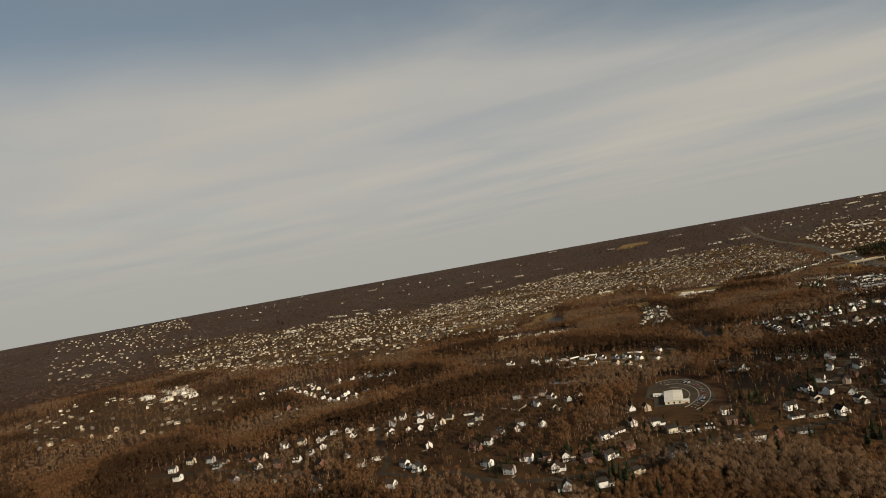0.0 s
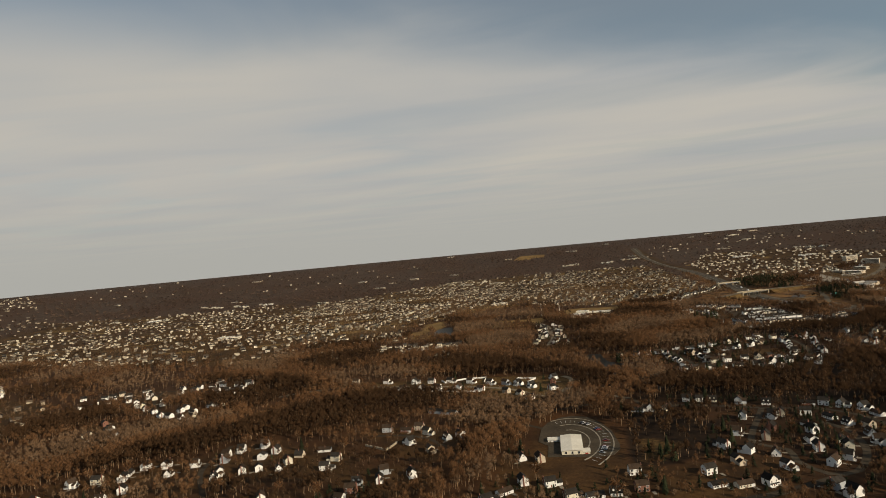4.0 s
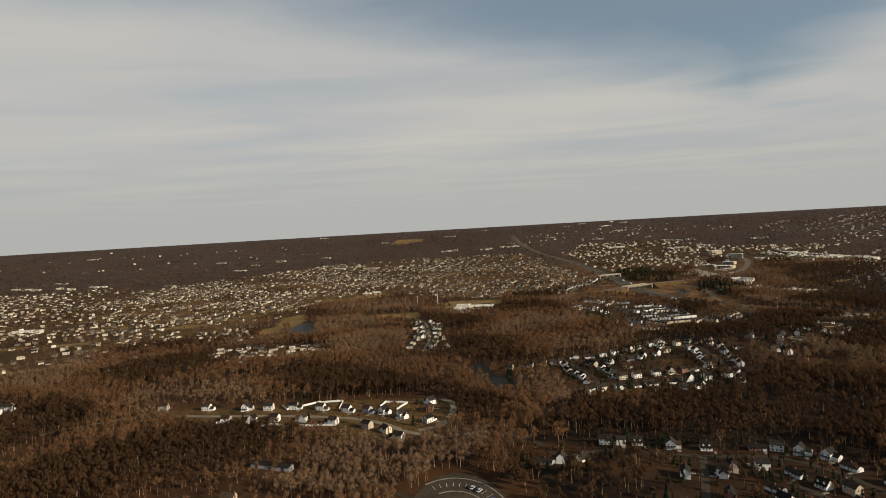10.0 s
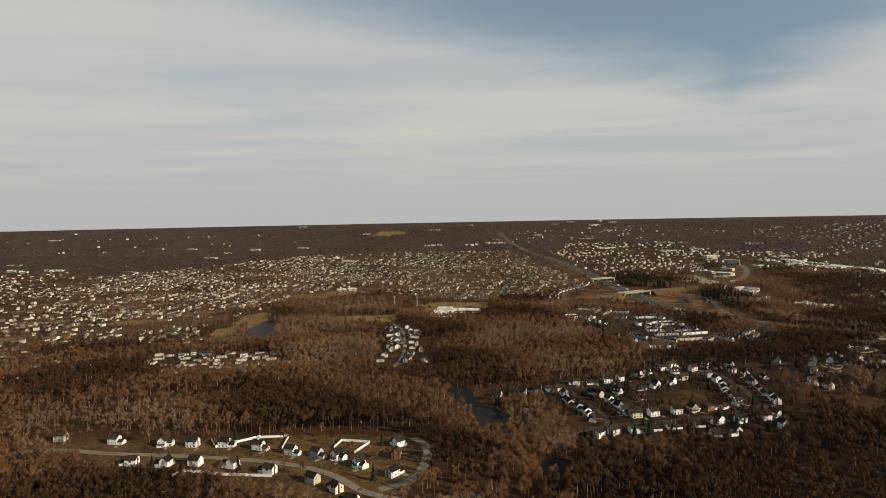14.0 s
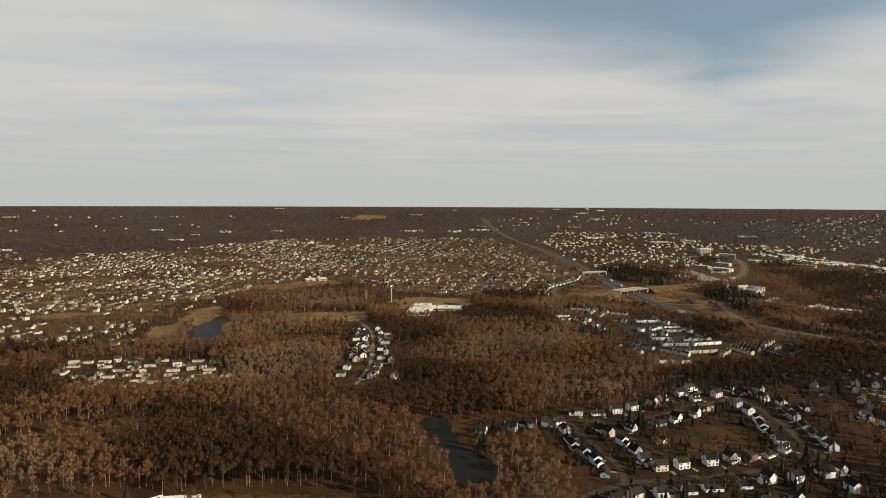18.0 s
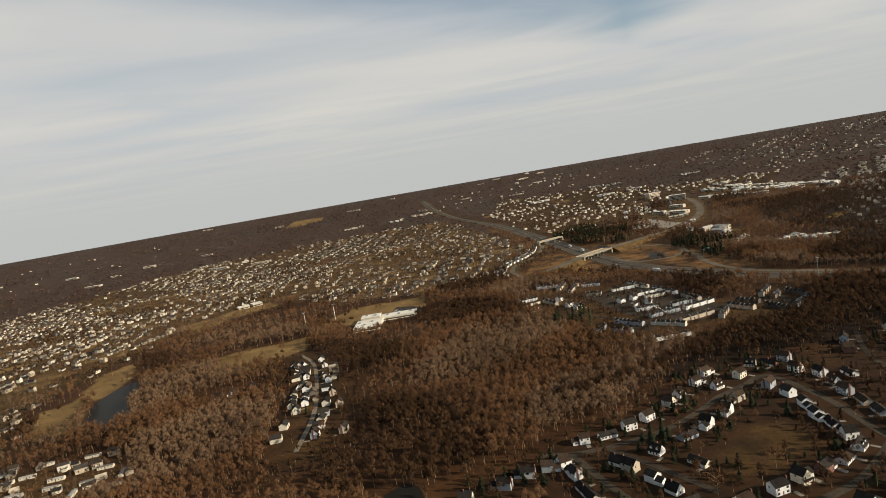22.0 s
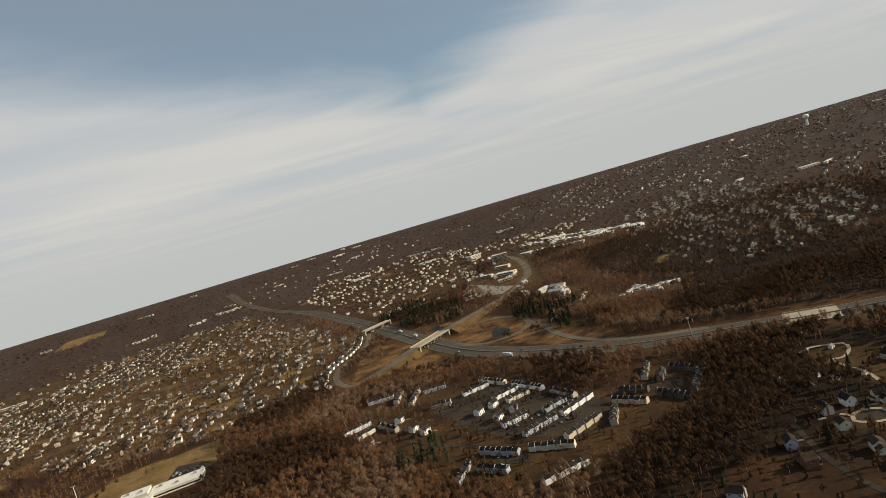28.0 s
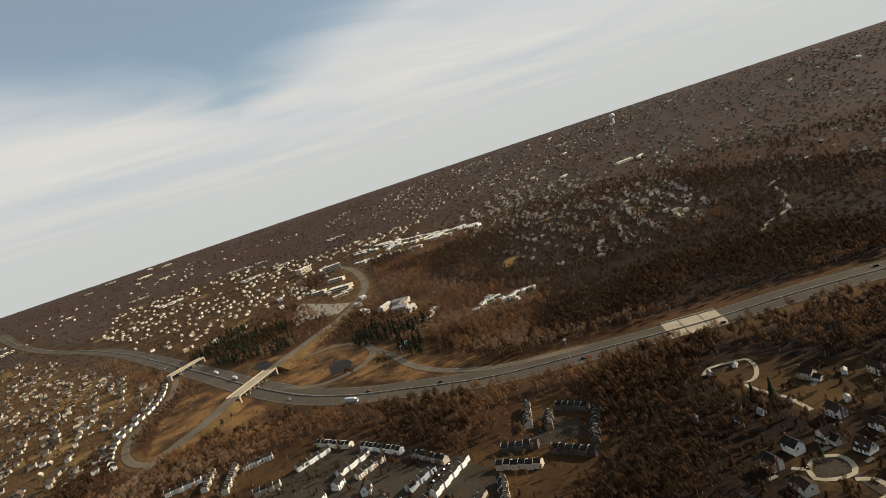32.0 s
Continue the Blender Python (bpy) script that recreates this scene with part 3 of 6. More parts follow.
FIELDS = {  # dry grass
    "by_pond": [(-325, 882), (-286, 903), (-256, 840), (-250, 796), (-282, 790)],
    "by_pond_n": [(-313, 1000), (-281, 1049), (-255, 949), (-258, 888), (-292, 884)],
    "clearing": [(-167, 978), (-57, 991), (-50, 885), (-149, 880)],
    "park_n": [(-271, 1214), (-223, 1313), (-163, 1343), (-133, 1283), (-207, 1237), (-249, 1150)],
    "school": [(-60, 1040), (-12, 1121), (96, 1110), (98, 1042), (64, 1000), (-4, 1002)],
    "church": [(58, 226), (87, 216), (80, 172), (56, 177)],
    "ridge": [(-275, 446), (-220, 452), (-140, 450), (-29, 456), (12, 438), (10, 373), (-19, 350), (-36, 335), (-69, 358), (-136, 384), (-240, 410)],
    "slope": [(-319, 305), (-321, 347), (-300, 370), (-284, 330), (-297, 285)],
    "stream": [(-250, 551), (-176, 577), (-158, 552), (-160, 512), (-218, 500)],
    "east_lot": [(315, 467), (357, 512), (385, 510), (360, 462)],
    "green_f": [(185, 500), (240, 515), (240, 545), (215, 540), (190, 525)],
    "house_e": [(462, 700), (492, 696), (500, 640), (484, 606), (440, 625), (440, 660)],
    "round_e": [(383, 622), (396, 632), (412, 620), (408, 600), (390, 592)],
}
SCRUB = {
    "west": [(248, 1114), (285, 1210), (340, 1290), (365, 1180), (352, 1090), (334, 1007), (304, 1045), (262, 1072)],
    "loop": [(395, 1230), (422, 1290), (460, 1230), (500, 1140), (490, 1060), (462, 1010), (405, 1030), (392, 1100)],
    "north": [(470, 1040), (500, 1000), (470, 880), (430, 925), (411, 1012)],
}
PONDS = {
    "pond_park": [(-233, 778), (-252, 830), (-262, 880), (-254, 918), (-238, 925), (-218, 860), (-203, 800), (-208, 775)],
    "pond_mill": [(19, 556), (30, 563), (40, 558), (43, 530), (50, 506), (66, 488), (67, 460), (58, 440), (47, 438), (40, 460), (36, 492), (26, 530)],
    "pond_lower": [(76, 392), (86, 402), (96, 394), (97, 378), (88, 362), (76, 368)],
    "pond_hollow": [(420, 1062), (432, 1052), (446, 1062), (452, 1082), (446, 1100), (434, 1092)],
    "pond_loop": [(412, 1252), (432, 1258), (428, 1222), (410, 1205)],
}

SHADE_TINTED = [  # woods along the creeks, darkened in colour for their backlit, shaded sides
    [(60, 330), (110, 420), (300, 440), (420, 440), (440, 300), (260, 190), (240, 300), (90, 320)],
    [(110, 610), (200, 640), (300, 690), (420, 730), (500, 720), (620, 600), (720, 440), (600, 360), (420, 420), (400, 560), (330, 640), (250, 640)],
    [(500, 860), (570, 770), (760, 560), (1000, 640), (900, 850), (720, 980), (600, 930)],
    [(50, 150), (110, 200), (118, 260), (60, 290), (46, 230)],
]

# ---- land cover, on a raster of 8 m cells ----
CELL, HALF = 8.0, 4800.0
NC = int(2 * HALF / CELL)
axis = -HALF + (np.arange(NC) + 0.5) * CELL
GX, GY = np.meshgrid(axis, axis, indexing="ij")
cover = {k: np.zeros((NC, NC), np.float32) for k in ("grass", "tan", "scrub", "shade_tint", "haze_grey")}
wood = np.ones((NC, NC), np.float32)


def window_of(x0, x1, y0, y1):
    i = [int(np.clip((v + HALF) / CELL, 0, NC)) for v in (x0, x1 + CELL, y0, y1 + CELL)]
    return slice(i[0], i[1]), slice(i[2], i[3])


def paint_area(poly, values):
    p = np.array(poly)
    w = window_of(p[:, 0].min(), p[:, 0].max(), p[:, 1].min(), p[:, 1].max())
    m = inside(poly, GX[w], GY[w])
    for k, v in values.items():
        layer = wood if k == "wood" else cover[k]
        layer[w][m] = v


def paint_discs(points, r, values):
    for x, y in points:
        w = window_of(x - r, x + r, y - r, y + r)
        m = np.hypot(GX[w] - x, GY[w] - y) < r
        for k, v in values.items():
            layer = wood if k == "wood" else cover[k]
            layer[w][m] = v


for poly in (SUBURB_FE, SUBURB_FN, SUBURB_FM, SUBURB_LL):
    paint_area(poly, {"grass": 0.3, "wood": 0.32})
for poly in (SUBURB_W, SUBURB_NW, SUBURB_E, SUBURB_N, CLUSTER_C):
    paint_area(poly, {"grass": 0.6, "wood": 0.6, "tan": 0.1})
lr = random.Random(14)
paint_area(SUBURB_W, {"tan": 0.36})
paint_area(SUBURB_NW, {"tan": 0.28})
paint_area(SUBURB_E, {"wood": 0.55, "tan": 0.05})
paint_area(SUBURB_NW, {"wood": 0.42})
for poly, n in ((SUBURB_W, 300), (SUBURB_NW, 110), (SUBURB_E, 14), (SUBURB_N, 40)):
    p = np.array(poly, float)
    for _ in range(n):
        cx, cy = lr.uniform(p[:, 0].min(), p[:, 0].max()), lr.uniform(p[:, 1].min(), p[:, 1].max())
        if inside(poly, np.array(cx), np.array(cy)):
            w, h, a = lr.uniform(14, 44), lr.uniform(7, 15), lr.uniform(-0.5, 0.7)
            lawn = [(cx + w * u * math.cos(a) - h * v * math.sin(a), cy + w * u * math.sin(a) + h * v * math.cos(a)) for u, v in ((-1, -0.4), (-0.2, -1), (1, -0.5), (0.7, 0.8), (-0.6, 1))]
            paint_area(lawn, {"tan": lr.uniform(0.5, 0.8), "wood": 0.25})
for poly in (TRAILERS, TOWN):
    paint_area(poly, {"grass": 0.6, "wood": 0.3, "tan": 0.32 if poly is TRAILERS else 0.0})
for row in HOUSES.values():
    paint_discs(row, 24, {"grass": 0.5, "wood": 0.45})
# Eastern yards get tree shade as a darker ground colour.
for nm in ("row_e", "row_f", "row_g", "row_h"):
    paint_discs(HOUSES[nm], 22, {"grass": 0.30, "wood": 0.46, "shade_tint": 0.5})
for row in HOUSES.values():
    paint_discs(row, 8, {"wood": 0.0})
for nm, poly in FIELDS.items():
    paint_area(poly, {"grass": 0.8, "wood": 0.08} if nm in ("green_f", "house_e", "round_e", "ridge", "church") else {"tan": 0.75, "wood": 0.03})
paint_area(FIELDS["ridge"], {"tan": 0.40, "wood": 0.05})
paint_area(FIELDS["church"], {"tan": 0.4})
paint_area(FIELDS["stream"], {"tan": 0.38, "wood": 0.3})
for nm in ("slope", "east_lot"):
    paint_area(FIELDS[nm], {"tan": 0.12, "grass": 0.8, "wood": 0.15})
for poly in SCRUB.values():
    paint_area(poly, {"scrub": 0.9, "wood": 0.05})
for poly in ([(560, 1300), (640, 1560), (760, 1650), (870, 1820), (930, 1720), (770, 1480), (660, 1290)], [(985, 1880), (1140, 1500), (1080, 1480), (1000, 1560), (900, 1730)], [(560, 1045), (645, 1000), (625, 925), (570, 985)], [(560, 1120), (575, 1220), (630, 1230), (640, 1150), (600, 1110)]):
    paint_area(poly, {"tan": 0.36, "grass": 0.7, "wood": 0.2})
# Painted shade over the creek woods and the eastern suburbs.
for poly in SHADE_TINTED:
    paint_area(poly, {"shade_tint": 0.9})
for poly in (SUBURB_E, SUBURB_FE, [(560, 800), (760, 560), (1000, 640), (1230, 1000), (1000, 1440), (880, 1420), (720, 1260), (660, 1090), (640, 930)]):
    paint_area(poly, {"shade_tint": 0.45 if poly in (SUBURB_E, SUBURB_FE) else 0.85, "grass": 0.2})
# Far field patches, their colour greyed to carry haze.
lr = random.Random(4)
for _ in range(190):
    az, rr = radians(lr.uniform(-58, 82)), lr.uniform(1750, 3300)
    cx, cy, w, h = 65 + rr * math.sin(az), 195 + rr * math.cos(az), lr.uniform(60, 260), lr.uniform(25, 90)
    paint_area([(cx - w, cy - h * 0.4), (cx - w * 0.3, cy - h), (cx + w, cy - h * 0.3), (cx + w * 0.5, cy + h), (cx - w * 0.7, cy + h * 0.6)], {"haze_grey": 0.62, "wood": 0.75})
# Haze painted into the ground: the grey grows with distance from the centre.
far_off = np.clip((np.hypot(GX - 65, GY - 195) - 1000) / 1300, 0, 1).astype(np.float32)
cover["haze_grey"] = np.maximum(cover["haze_grey"], 0.78 * far_off)
paint_area([(-319, 2827), (-304, 2956), (-168, 2959), (-164, 2870)], {"tan": 1.0, "wood": 0.0})
for poly in PONDS.values():
    paint_area(poly, {"wood": 0.0})
paint_discs([(-150, 206), (-140, 200), (-130, 196), (-128, 208), (-120, 296), (-108, 290), (-98, 287)], 10, {"wood": 0.0})
paint_area([(-22, 140), (30, 140), (46, 175), (48, 240), (24, 288), (0, 288), (-22, 250)], {"wood": 0.0, "grass": 0.5})
paint_area([(-12, 940), (70, 955), (95, 1040), (45, 1070), (-12, 1010)], {"wood": 0.0})
for width, line in STREETS.values():
    paint_discs(curve(line, 6), width / 2 + 1, {"wood": 0.05})
paint_discs(curve(STREETS["farm_w"][1], 6), 22, {"wood": 0.1, "grass": 0.5, "tan": 0.2})
paint_discs(curve(INTERSTATE, 8), 33, {"wood": 0.0, "grass": 0.6, "tan": 0.25})
for line in (OVERPASS, LOOP_W, LOOP_E, RAMP_N):
    paint_discs(curve(line, 6), 14, {"wood": 0.0, "grass": 0.5, "tan": 0.42})


def sample(layer, x, y):
    i = np.clip(((np.asarray(x) + HALF) / CELL).astype(int), 0, NC - 1)
    j = np.clip(((np.asarray(y) + HALF) / CELL).astype(int), 0, NC - 1)
    return layer[i, j]


# ---- ground: one sheet to the skyline ----
def lines(lo, hi, fine, reach):
    mid = np.arange(lo, hi + 1, fine)
    out, s, v = [], fine, hi
    while v < reach:
        s = min(s * 1.04, 55)
        v += s
        out.append(v)
    low, s, v = [], fine, lo
    while v > -reach:
        s = min(s * 1.09, 90)
        v -= s
        low.append(v)
    return np.concatenate([low[::-1], mid, out])


gx, gy = lines(-620, 760, 8, 4300), lines(-80, 1360, 8, 4300)
VX, VY = np.meshgrid(gx, gy, indexing="ij")
nx, ny = VX.shape
idx = np.arange(nx * ny).reshape(nx, ny)
quads = np.stack([idx[:-1, :-1], idx[1:, :-1], idx[1:, 1:], idx[:-1, 1:]], -1).reshape(-1, 4)
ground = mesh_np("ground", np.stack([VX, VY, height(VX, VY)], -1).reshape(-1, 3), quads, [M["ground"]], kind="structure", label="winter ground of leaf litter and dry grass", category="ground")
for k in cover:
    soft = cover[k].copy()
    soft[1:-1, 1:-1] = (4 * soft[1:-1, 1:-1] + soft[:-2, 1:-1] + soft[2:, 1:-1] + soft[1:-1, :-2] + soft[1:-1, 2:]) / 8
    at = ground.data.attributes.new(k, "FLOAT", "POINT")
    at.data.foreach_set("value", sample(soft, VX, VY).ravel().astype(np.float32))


# ---- roads ----
def ribbon(name, line, width, mat, label, category="road", lift=0.22, thick=0.5, step=8.0, shift=0.0, rise=None, kind="structure", parent=None):
    """A slab that follows a line over the land; rise: its height above the land along the line, 0 to 1."""
    c = curve(line, step)
    d = np.gradient(c, axis=0)
    d /= np.linalg.norm(d, axis=1)[:, None]
    n = np.stack([-d[:, 1], d[:, 0]], 1)
    s = np.concatenate([[0], np.cumsum(np.linalg.norm(np.diff(c, axis=0), axis=1))])
    z = height(c[:, 0], c[:, 1]) + lift + (np.interp(s / s[-1], *zip(*rise)) if rise else 0)
    a, b = c + n * (shift + width / 2), c + n * (shift - width / 2)
    k = len(c)
    v = np.vstack([np.column_stack([a, z]), np.column_stack([b, z]), np.column_stack([a, z - thick]), np.column_stack([b, z - thick])])
    i = np.arange(k - 1)
    q = np.vstack([np.column_stack([i, i + k, i + k + 1, i + 1])[:, ::-1] * 1, np.column_stack([i, i + 1, i + 1 + 2 * k, i + 2 * k]), np.column_stack([i + k, i + 3 * k, i + 3 * k + 1, i + k + 1])])
    q[:k - 1] = np.column_stack([i, i + k, i + k + 1, i + 1])
    ob = mesh_np(name, v, q, [mat], kind=kind, label=label, category=category)
    ob.parent = parent
    return ob


for i, (nm, (width, line)) in enumerate(STREETS.items()):
    ribbon("road", line, width * (0.74 if nm in ("ridge", "court", "avenue") else 0.6), M["concrete" if nm == "barn_lane" else "pale_street" if nm in ("ridge", "court", "farm_w") else "lot" if nm == "school_rd" else "church_lot" if nm in ("lane_f1", "lane_f2", "lane_f3", "lane_f4", "cul_e", "bend_b2") else "asphalt"], "grey asphalt neighbourhood street", lift=0.05 + 0.007 * i)
interstate = ribbon("road_interstate", INTERSTATE, 33, M["highway"], "wide grey interstate highway with six lanes", lift=0.2, step=12)
for off, w in ((15.3, 0.35), (-15.3, 0.35), (1.9, 0.3), (-1.9, 0.3)):
    ribbon("edge_line", INTERSTATE, w, M["worn_paint"], "white painted edge line", lift=0.24, thick=0.03, shift=off, step=12)
ribbon("median_barrier", INTERSTATE, 0.7, M["path"], "pale concrete median barrier of the highway", "barrier", lift=1.1, thick=1.0, step=12)
RISE_O = [(0, 0), (0.10, 5.5), (0.14, 7.2), (0.22, 7.2), (0.30, 4.0), (0.42, 0.0), (1, 0)]
ribbon("road_overpass", OVERPASS, 15, M["ramp"], "four-lane road that climbs to the highway bridge", lift=0.3, thick=0.4, rise=RISE_O)
ribbon("edge_line", OVERPASS, 0.4, M["worn_paint"], "white painted centre line", lift=0.35, thick=0.03, rise=RISE_O)
for k, (line, lab) in enumerate(((LOOP_W, "curving one-lane exit ramp"), (LOOP_E, "round one-lane loop ramp"), (RAMP_N, "long one-lane entry ramp"))):
    ribbon("road_ramp", line, 8, M["ramp"], lab, lift=0.25 + 0.025 * k)
    ribbon("edge_line", line, 0.3, M["worn_paint"], "white painted edge line", lift=0.285 + 0.025 * k, thick=0.03, shift=3.1)


def embankment(name, line, top, rise, span):
    """An earth bank with sloping sides under a raised road, over a part of the line."""
    c = curve(line, 8)
    s = np.concatenate([[0], np.cumsum(np.linalg.norm(np.diff(c, axis=0), axis=1))])
    u = s / s[-1]
    d = np.gradient(c, axis=0)
    d /= np.linalg.norm(d, axis=1)[:, None]
    n = np.stack([-d[:, 1], d[:, 0]], 1)
    h = np.interp(u, *zip(*rise))
    keep = (u >= span[0]) & (u <= span[1])
    c, n, h = c[keep], n[keep], h[keep]
    k = len(c)
    z = np.maximum(h - 0.25, 0.02)
    out = top / 2 + h * 1.8
    v = np.vstack([np.column_stack([c + n * top / 2, z]), np.column_stack([c - n * top / 2, z]), np.column_stack([c + n * out[:, None], z * 0 - 0.3]), np.column_stack([c - n * out[:, None], z * 0 - 0.3])])
    i = np.arange(k - 1)
    q = np.vstack([np.column_stack([i, i + k, i + k + 1, i + 1]), np.column_stack([i + 2 * k, i, i + 1, i + 1 + 2 * k]), np.column_stack([i + k, i + 3 * k, i + 3 * k + 1, i + k + 1]), [[0, 2 * k, 3 * k, k], [k - 1, 2 * k - 1, 4 * k - 1, 3 * k - 1]]])
    return mesh_np(name, v, q, [M["bank"]], kind="structure", label="dry grass bank under the bridge road", category="bank")


embankment("bank_west", OVERPASS, 18, RISE_O, (0.01, 0.133))
embankment("bank_east", OVERPASS, 18, RISE_O, (0.195, 0.41))


def bridge(name, a, b, width, deck, label, piers):
    """A girder bridge: deck slab, parapets, girders and rows of columns."""
    ax, ay, bx, by = *a, *b
    length = math.hypot(bx - ax, by - ay)
    root = thing(name, label, "bridge")
    root.matrix_world = pose((ax + bx) / 2, (ay + by) / 2, 0, 0, 0, math.degrees(math.atan2(by - ay, bx - ax)))
    part("deck", block(bmesh.new(), -length / 2, length / 2, -width / 2, width / 2, deck - 0.6, deck), M["concrete"], root)
    for s in (-1, 1):
        part("parapet", block(bmesh.new(), -length / 2, length / 2, s * width / 2 - 0.25, s * width / 2 + 0.25, deck + 0.004, deck + 1.0), M["concrete"], root)
    for i in range(4):
        y = -width / 2 + (i + 0.5) * width / 4
        part("girder", block(bmesh.new(), -length / 2, length / 2, y - 0.3, y + 0.3, deck - 1.9, deck - 0.604), M["metal"], root)
    for u in piers:
        part("pier_cap", block(bmesh.new(), u * length - 0.7, u * length + 0.7, -width / 2, width / 2, deck - 2.9, deck - 1.904), M["concrete"], root)
        for i in range(3):
            y = -width / 2 + (i + 0.5) * width / 3
            bm = bmesh.new()
            bmesh.ops.create_cone(bm, cap_ends=True, segments=12, radius1=0.6, radius2=0.6, depth=deck - 2.9, matrix=Matrix.Translation((u * length, y, (deck - 2.9) / 2)))
            part("pier", bm, M["concrete"], root)
    for s in (-1, 1):
        part("abutment", block(bmesh.new(), s * length / 2 - 1.2, s * length / 2 + 1.2, -width / 2, width / 2, -0.4, deck - 0.62), M["concrete"], root)
    return root


bridge("highway_overpass", (345, 1137), (404, 1172), 17, 7.65, "pale concrete road bridge over the interstate", (-0.22, 0.0, 0.22))
bridge("narrow_overpass", (356, 1404), (412, 1430), 8, 7.4, "narrow concrete bridge across the highway", (-0.2, 0.2))
# the pale deck where the highway crosses the creek
_d = math.degrees(math.atan2(719 - 757, 556 - 522))
creek = tagged(new("creek_bridge"), "pale concrete highway deck over the creek", "bridge")
creek.matrix_world = pose(541, 737, 0, 0, 0, _d)
part("deck", block(bmesh.new(), -20, 20, -18, 18, -0.2, 0.27), M["concrete"], creek)
for s in (-1, 1):
    part("parapet", block(bmesh.new(), -20, 20, s * 17.6 - 0.3, s * 17.6 + 0.3, 0.274, 1.25), M["concrete"], creek)
for s in (-7.5, 7.5):
    part("joint", block(bmesh.new(), -0.3 + s, 0.3 + s, -17, 17, 0.274, 0.29), M["asphalt"], creek)


def sheet(name, poly, mat, z, label, category, thick=0.3, kind="structure", parent=None):
    bm = bmesh.new()
    c = curve([*poly, poly[0]], 7)[:-1] if name.startswith("water") else np.array(poly, float)
    top = [bm.verts.new((x, y, z)) for x, y in c]
    low = [bm.verts.new((x, y, z - thick)) for x, y in c]
    f = bm.faces.new(top)
    if f.normal.z < 0:
        f.normal_flip()
    k = len(c)
    for i in range(k):
        bm.faces.new((top[i], low[i], low[(i + 1) % k], top[(i + 1) % k]))
    bmesh.ops.recalc_face_normals(bm, faces=bm.faces)
    ob = part(name, bm, mat, parent, label, kind)
    return tagged(ob, category=category)


for nm, poly in PONDS.items():
    sheet("water_" + nm, poly, water, 0.12, "still dark pond water reflecting the sky", "pond")

ribbon("dirt_track", [(757, 768), (800, 776), (850, 772), (885, 790), (930, 800), (990, 838), (1030, 842)], 5, M["path"], "pale winding dirt track through the woods", "track", lift=0.25)


# ---- houses ----
ALL_STREETS = np.vstack([np.column_stack([curve(l, 4)[:-1], np.diff(curve(l, 4), axis=0)]) for _, l in STREETS.values()])


def facing(x, y):
    """The turn of a house whose front (its -y side) looks at the nearest street, and that street's distance."""
    d = np.hypot(ALL_STREETS[:, 0] - x, ALL_STREETS[:, 1] - y)
    i = int(d.argmin())
    sx, sy, dx, dy = ALL_STREETS[i]
    if d[i] > 70:
        return 12.0, 70.0
    ang = math.degrees(math.atan2(dy, dx))
    side = dx * (y - sy) - dy * (x - sx)      # > 0: the house lies left of the street
    return (ang if side > 0 else ang + 180), float(d[i])


def window_part(root, x, y, z, side, w=1.0, h=1.4, name="window"):
    """A sash window set 4 cm proud of a wall; side: 0 front, 1 right, 2 back, 3 left."""
    bm = bmesh.new()
    block(bm, -w / 2 - 0.12, w / 2 + 0.12, -0.05, 0.02, -h / 2 - 0.12, h / 2 + 0.12, 0)
    block(bm, -w / 2, w / 2, -0.07, -0.054, -h / 2, -0.03, 1)
    block(bm, -w / 2, w / 2, -0.07, -0.054, 0.03, h / 2, 1)
    ob = part(name, bm, (M["trim"], M["glass"]), root)
    ob.matrix_basis = pose(x, y, z, 0, 0, 90 * side)
    return ob


def door_part(root, x, y, z0, side=0, w=1.0, h=2.05, mat="door", name="door"):
    bm = block(bmesh.new(), -w / 2 - 0.1, w / 2 + 0.1, -0.05, 0.02, 0, h + 0.1, 1)
    block(bm, -w / 2, w / 2, -0.09, -0.054, 0.004, h, 0)
    ob = part(name, bm, (M[mat], M["trim"]), root)
    ob.matrix_basis = pose(x, y, z0, 0, 0, 90 * side)
    return ob


